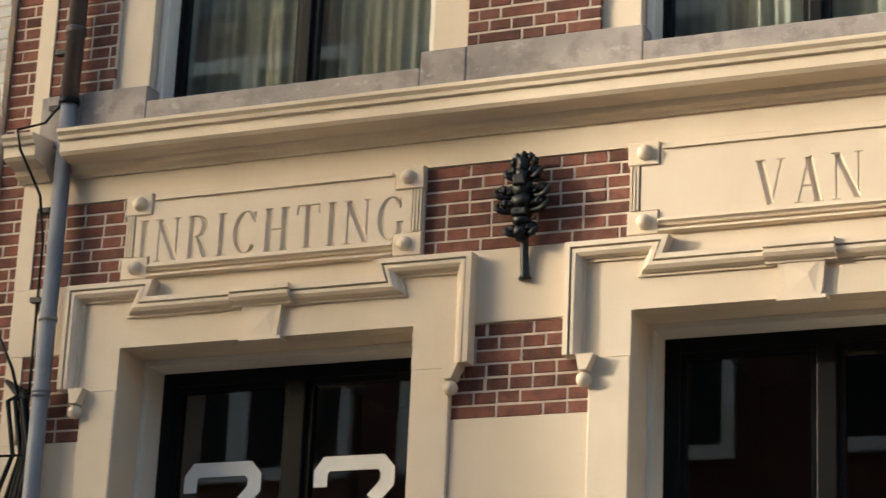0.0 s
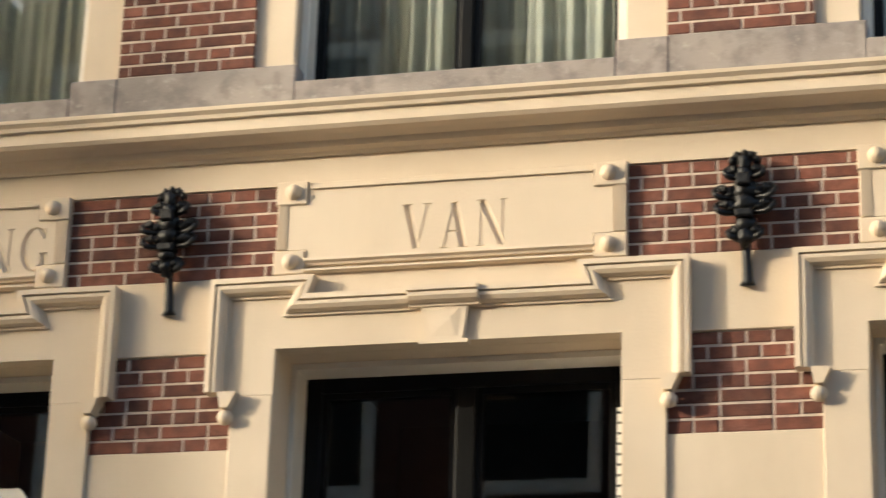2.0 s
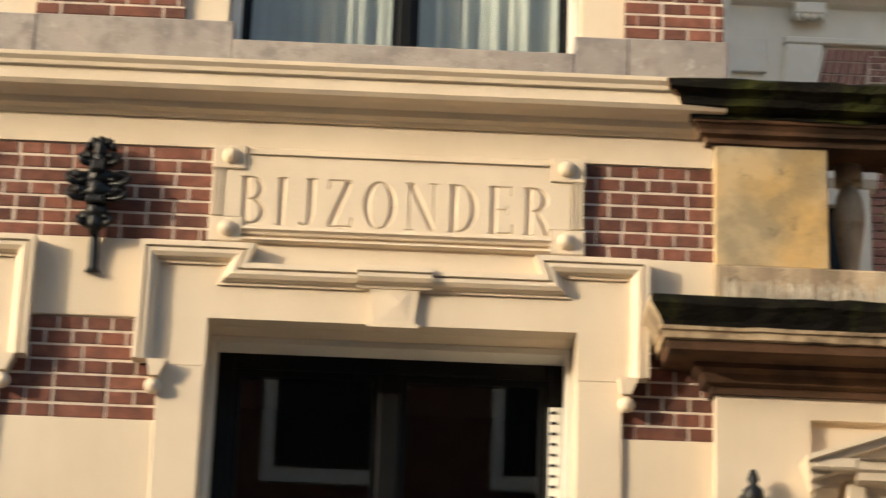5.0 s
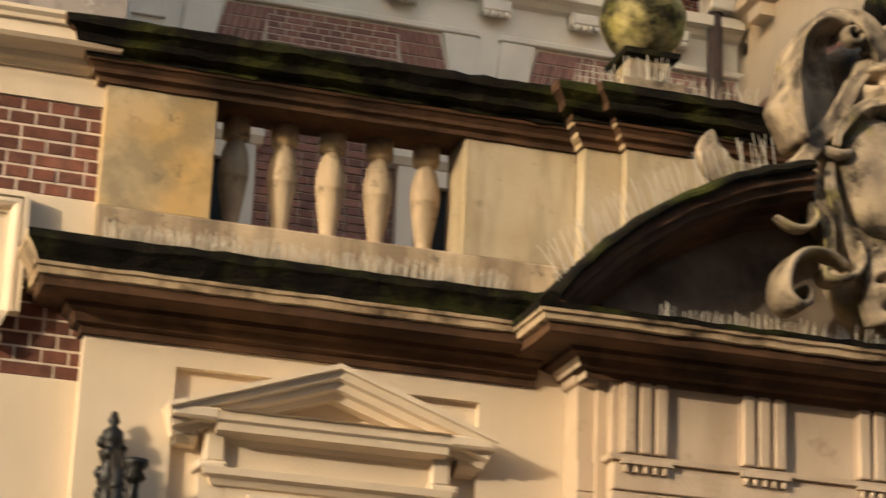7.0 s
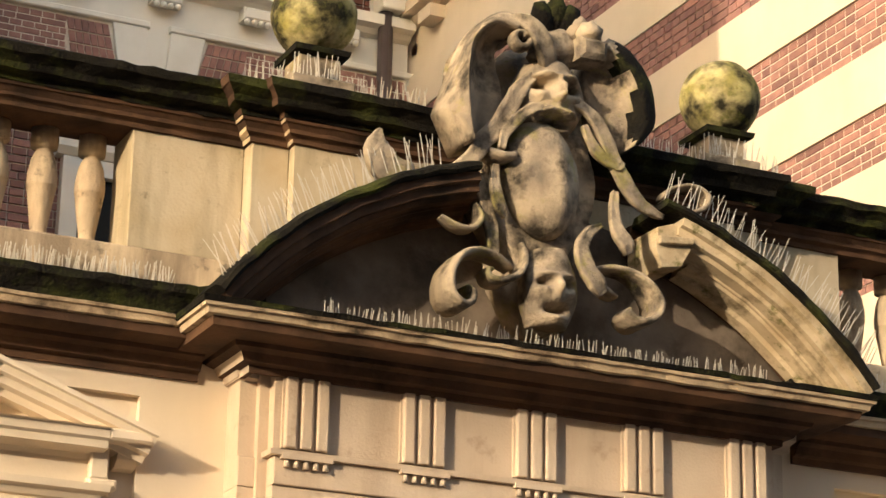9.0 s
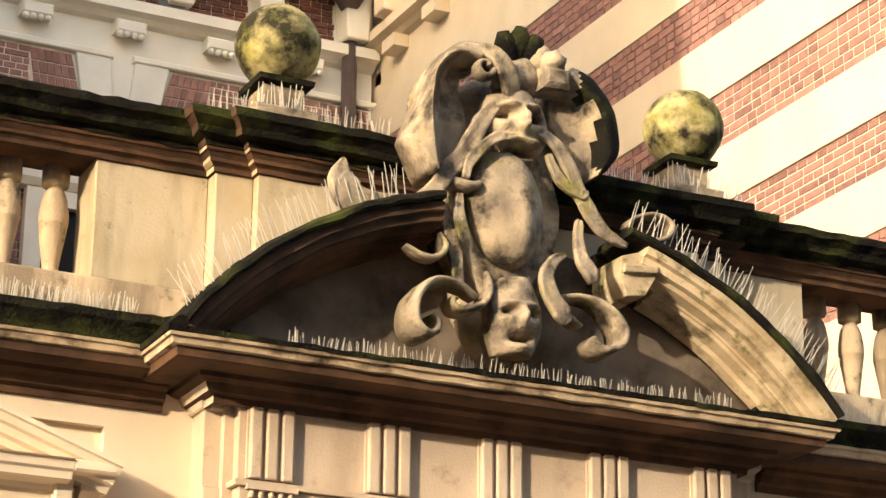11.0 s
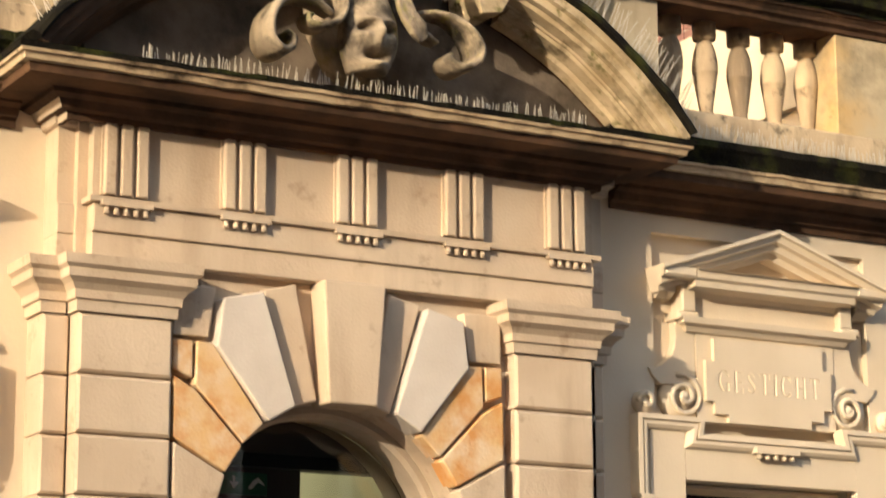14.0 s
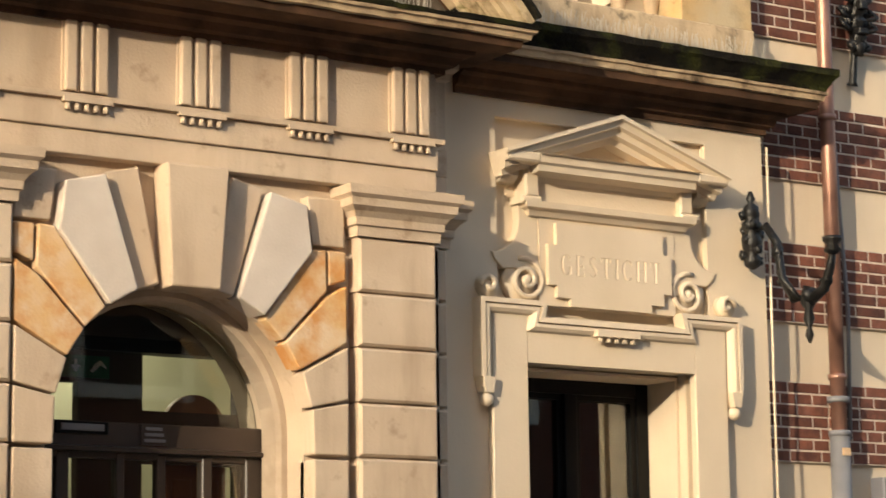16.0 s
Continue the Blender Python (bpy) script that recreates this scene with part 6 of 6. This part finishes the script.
# ---- the courtyard behind the balustrade ----
# banded side wall facing the court
SX = 8.37
side = tagged(new("wall_court_side"), "brick and plaster banded side wall of the court in sunlight", "wall", "", "structure")
WB = [(5.45, 6.15), (6.58, 6.95), (7.31, 7.72), (8.12, 8.56), (8.95, 9.35), (9.75, 10.15)]
for z0, z1 in WB:
    part("band", Shape().box(SX - 0.04, SX, 0.42, 9.1, z0, z1), CREAM, side)
near, rest = [], Shape()
for i, ((_, z0), (z1, _)) in enumerate(zip(WB[:-1], WB[1:])):
    part("mortar_bed", Shape().box(SX - 0.02, SX, 0.42, 9.1, z0, z1), MORTAR, side)
    for a, z, w, h in brick_rows(8.6, z1 - z0, 200 + i):
        y0 = 0.45 + a
        if y0 < 3.6 and i in (1, 2) and len(near) < 290:
            b = new("brick", brick_mesh(round(w, 2), round(h, 3), 0.02, BRICK_PALE))
            b.parent = side
            b.matrix_local = Matrix.Translation((SX - 0.022, y0 + w, z0 + z)) @ pose(0, 0, 0, 0, 0, -90)
            near.append(b)
        else:
            rest.box(SX - 0.03, SX - 0.01, y0, y0 + w, z0 + z, z0 + z + h)
tagged(part("brickwork", rest, BRICK_PALE, side), kind="stuff")

# back wall of the court with flat brick arches, panelled frieze and corbels
BY = 9.1


def back(name, label, category):
    return tagged(new(name), label, category, "", "structure")


bw = back("wall_court_back", "white plaster back wall of the court with flat brick arches", "wall")
part("body", Shape().box(1.4, 8.33, BY, BY + 0.3, 0, 14), WHITE, bw)
LW, LS = 2.08, 2.82  # width of a flat arch at its foot, and their spacing
for i in range(2):
    cx, z0, z1 = 4.52 + i * LS, 9.76, 10.12
    h = LW / 2
    part("arch_bed", Shape().prism([(cx - h, z0), (cx + h, z0), (cx + h - 0.09, z1), (cx - h + 0.09, z1)], BY - 0.012, BY), MORTAR, bw)
    for g in (-1, 1):
        for j in range(6):  # slanted bricks at the springings
            for q in range(3):
                lean = lambda u: cx + g * (h - 0.035 - 0.068 * j - (0.09 - 0.03 * j / 5) * u)
                a, b = 0.03 + q * 0.325, 0.31 + q * 0.325
                xa, xb, za, zb = lean(a), lean(b), z0 + (z1 - z0) * a, z0 + (z1 - z0) * b
                part("brick", Shape().prism([(xa - 0.028, za), (xa + 0.028, za), (xb + 0.028, zb), (xb - 0.028, zb)], BY - 0.025, BY - 0.005), BRICK_PALE, bw)
    for a, z, w, hh in brick_rows(LW - 0.92, z1 - z0, 300 + i):
        b = new("brick", brick_mesh(round(w, 2), round(hh, 3), 0.02, BRICK_PALE))
        b.parent, b.location = bw, (cx - h + 0.46 + a, BY - 0.014, z0 + z)
    part("architrave", Shape().box(cx - h - 0.28, cx + h + 0.28, BY - 0.06, BY, 10.14, 10.20, 0.01), WHITE, bw)
    for g in (-1, 1):  # splayed plaster blocks beside the arch
        part("skewback", Shape().prism([(cx + g * (h + 0.02), 9.70), (cx + g * (h + 0.30), 9.70), (cx + g * (h + 0.26), 10.14), (cx + g * (h - 0.06), 10.14)], BY - 0.045, BY), WHITE, bw, bevel=0.01)
part("skewback", Shape().prism([(2.75, 9.86), (3.05, 9.86), (3.05, 10.18), (2.70, 10.18)], BY - 0.045, BY), WHITE, bw, bevel=0.01)
part("pilaster", Shape().box(2.30, 2.75, BY - 0.08, BY, 9.6, 10.5), WHITE, bw)
part("string_course", Shape().sweep([(1.4, BY, 0), (8.33, BY, 0)], [(0, 10.49), (0.06, 10.51), (0.10, 10.55), (0.18, 10.57), (0.18, 10.67), (0, 10.71)], UP), WHITE, bw)
for k in range(8):
    cx = 2.56 + k * 0.85
    c = part("corbel", Shape().box(cx - 0.14, cx + 0.14, BY - 0.15, BY, 10.37, 10.49, 0.02), WHITE, bw)
    for q in range(4):
        part("bead", Shape().ball(cx - 0.10 + q * 0.066, BY - 0.12, 10.355, 0.032, seg=8, rings=6), WHITE, c)
for k in range(8):  # brick fields between the upper brackets
    cx = 2.13 + k * 0.85
    if k < 7:
        for a, z, w, h in brick_rows(0.56, 0.5, 400 + k):
            b = new("brick", brick_mesh(round(w, 2), round(h, 3), 0.02, BRICK))
            b.parent, b.location = bw, (cx + 0.14 + a, BY - 0.014, 10.73 + z)
    part("bracket", Shape().prism([(cx - 0.11, 10.71), (cx + 0.11, 10.71), (cx + 0.14, 11.27), (cx - 0.14, 11.27)], BY - 0.25, BY), WHITE, bw, bevel=0.02)
part("round_light", Shape().tube([(6.33, BY - 0.16, 10.78), (6.33, BY, 10.78)], 0.13, 20), ZINC, bw)
part("eaves", Shape().box(1.4, 8.33, BY - 0.6, BY, 11.27, 11.7), WHITE, bw)
# the same string course and brackets turn along the side wall
sw = back("cornice_court", "cream string course and brackets along the court's side wall", "cornice")
part("string_course", Shape().sweep([(SX, 9.0, 0), (SX, 0.5, 0)], [(0, 10.62), (0.06, 10.64), (0.10, 10.68), (0.18, 10.70), (0.18, 10.80), (0, 10.84)], UP), CREAM, sw)
for k in range(9):
    part("bracket", Shape().box(SX - 0.25, SX, 8.4 - k * 0.83, 8.62 - k * 0.83, 10.84, 11.4, 0.0), CREAM, sw, bevel=0.02)
    part("corbel", Shape().box(SX - 0.15, SX, 8.38 - k * 0.83, 8.64 - k * 0.83, 10.50, 10.62), CREAM, sw)
pp = thing("drain_pipe", "dark drain pipe with hopper in the corner of the court", "drain pipe")
part("pipe", Shape().tube([(8.05, BY - 0.12, 4), (8.05, BY - 0.12, 11.0)], 0.07, 12), BROWNPIPE, pp)
part("hopper", Shape().lathe([(0.08, 0), (0.22, 0.25), (0.22, 0.45), (0.1, 0.46)], 8.0, BY - 0.2, 11.0, 12), BROWNPIPE, pp)

# lower brick block of the court seen between the balusters
LY = 6.0
lo = back("wall_court_low", "red brick court wall with white-framed windows", "wall")
part("body", Shape().box(1.4, 6.6, LY, LY + 0.3, 0, 8.35), MORTAR, lo)
for a, z, w, h in brick_rows(1.02, 1.35, 500):
    b = new("brick", brick_mesh(round(w, 2), round(h, 3), 0.02, BRICK_PALE))
    b.parent, b.location = lo, (3.27 + a, LY - 0.012, 6.55 + z)
for a, z, w, h in brick_rows(1.0, 1.35, 501):
    b = new("brick", brick_mesh(round(w, 2), round(h, 3), 0.02, BRICK_PALE))
    b.parent, b.location = lo, (4.95 + a, LY - 0.012, 6.55 + z)
for cx, half in ((2.78, 0.46), (4.60, 0.32)):
    w = tagged(new("window_court"), "white-framed court window with a moulded head", "window", "", "structure")
    s = Shape()
    s.box(cx - half, cx - half + 0.13, LY - 0.10, LY, 6.3, 7.62).box(cx + half - 0.13, cx + half, LY - 0.10, LY, 6.3, 7.62).box(cx - half + 0.13, cx + half - 0.13, LY - 0.10, LY, 7.50, 7.62)
    part("window_frame", s, WHITE, w)
    part("head_mould", Shape().sweep([(cx - half - 0.05, LY, 0), (cx + half + 0.05, LY, 0)], [(0, 7.62), (0.10, 7.63), (0.14, 7.68), (0.14, 7.76), (0, 7.78)], UP), WHITE, w)
    part("pane", Shape().box(cx - half + 0.13, cx + half - 0.13, LY - 0.03, LY - 0.02, 6.3, 7.5), BLACK, w)
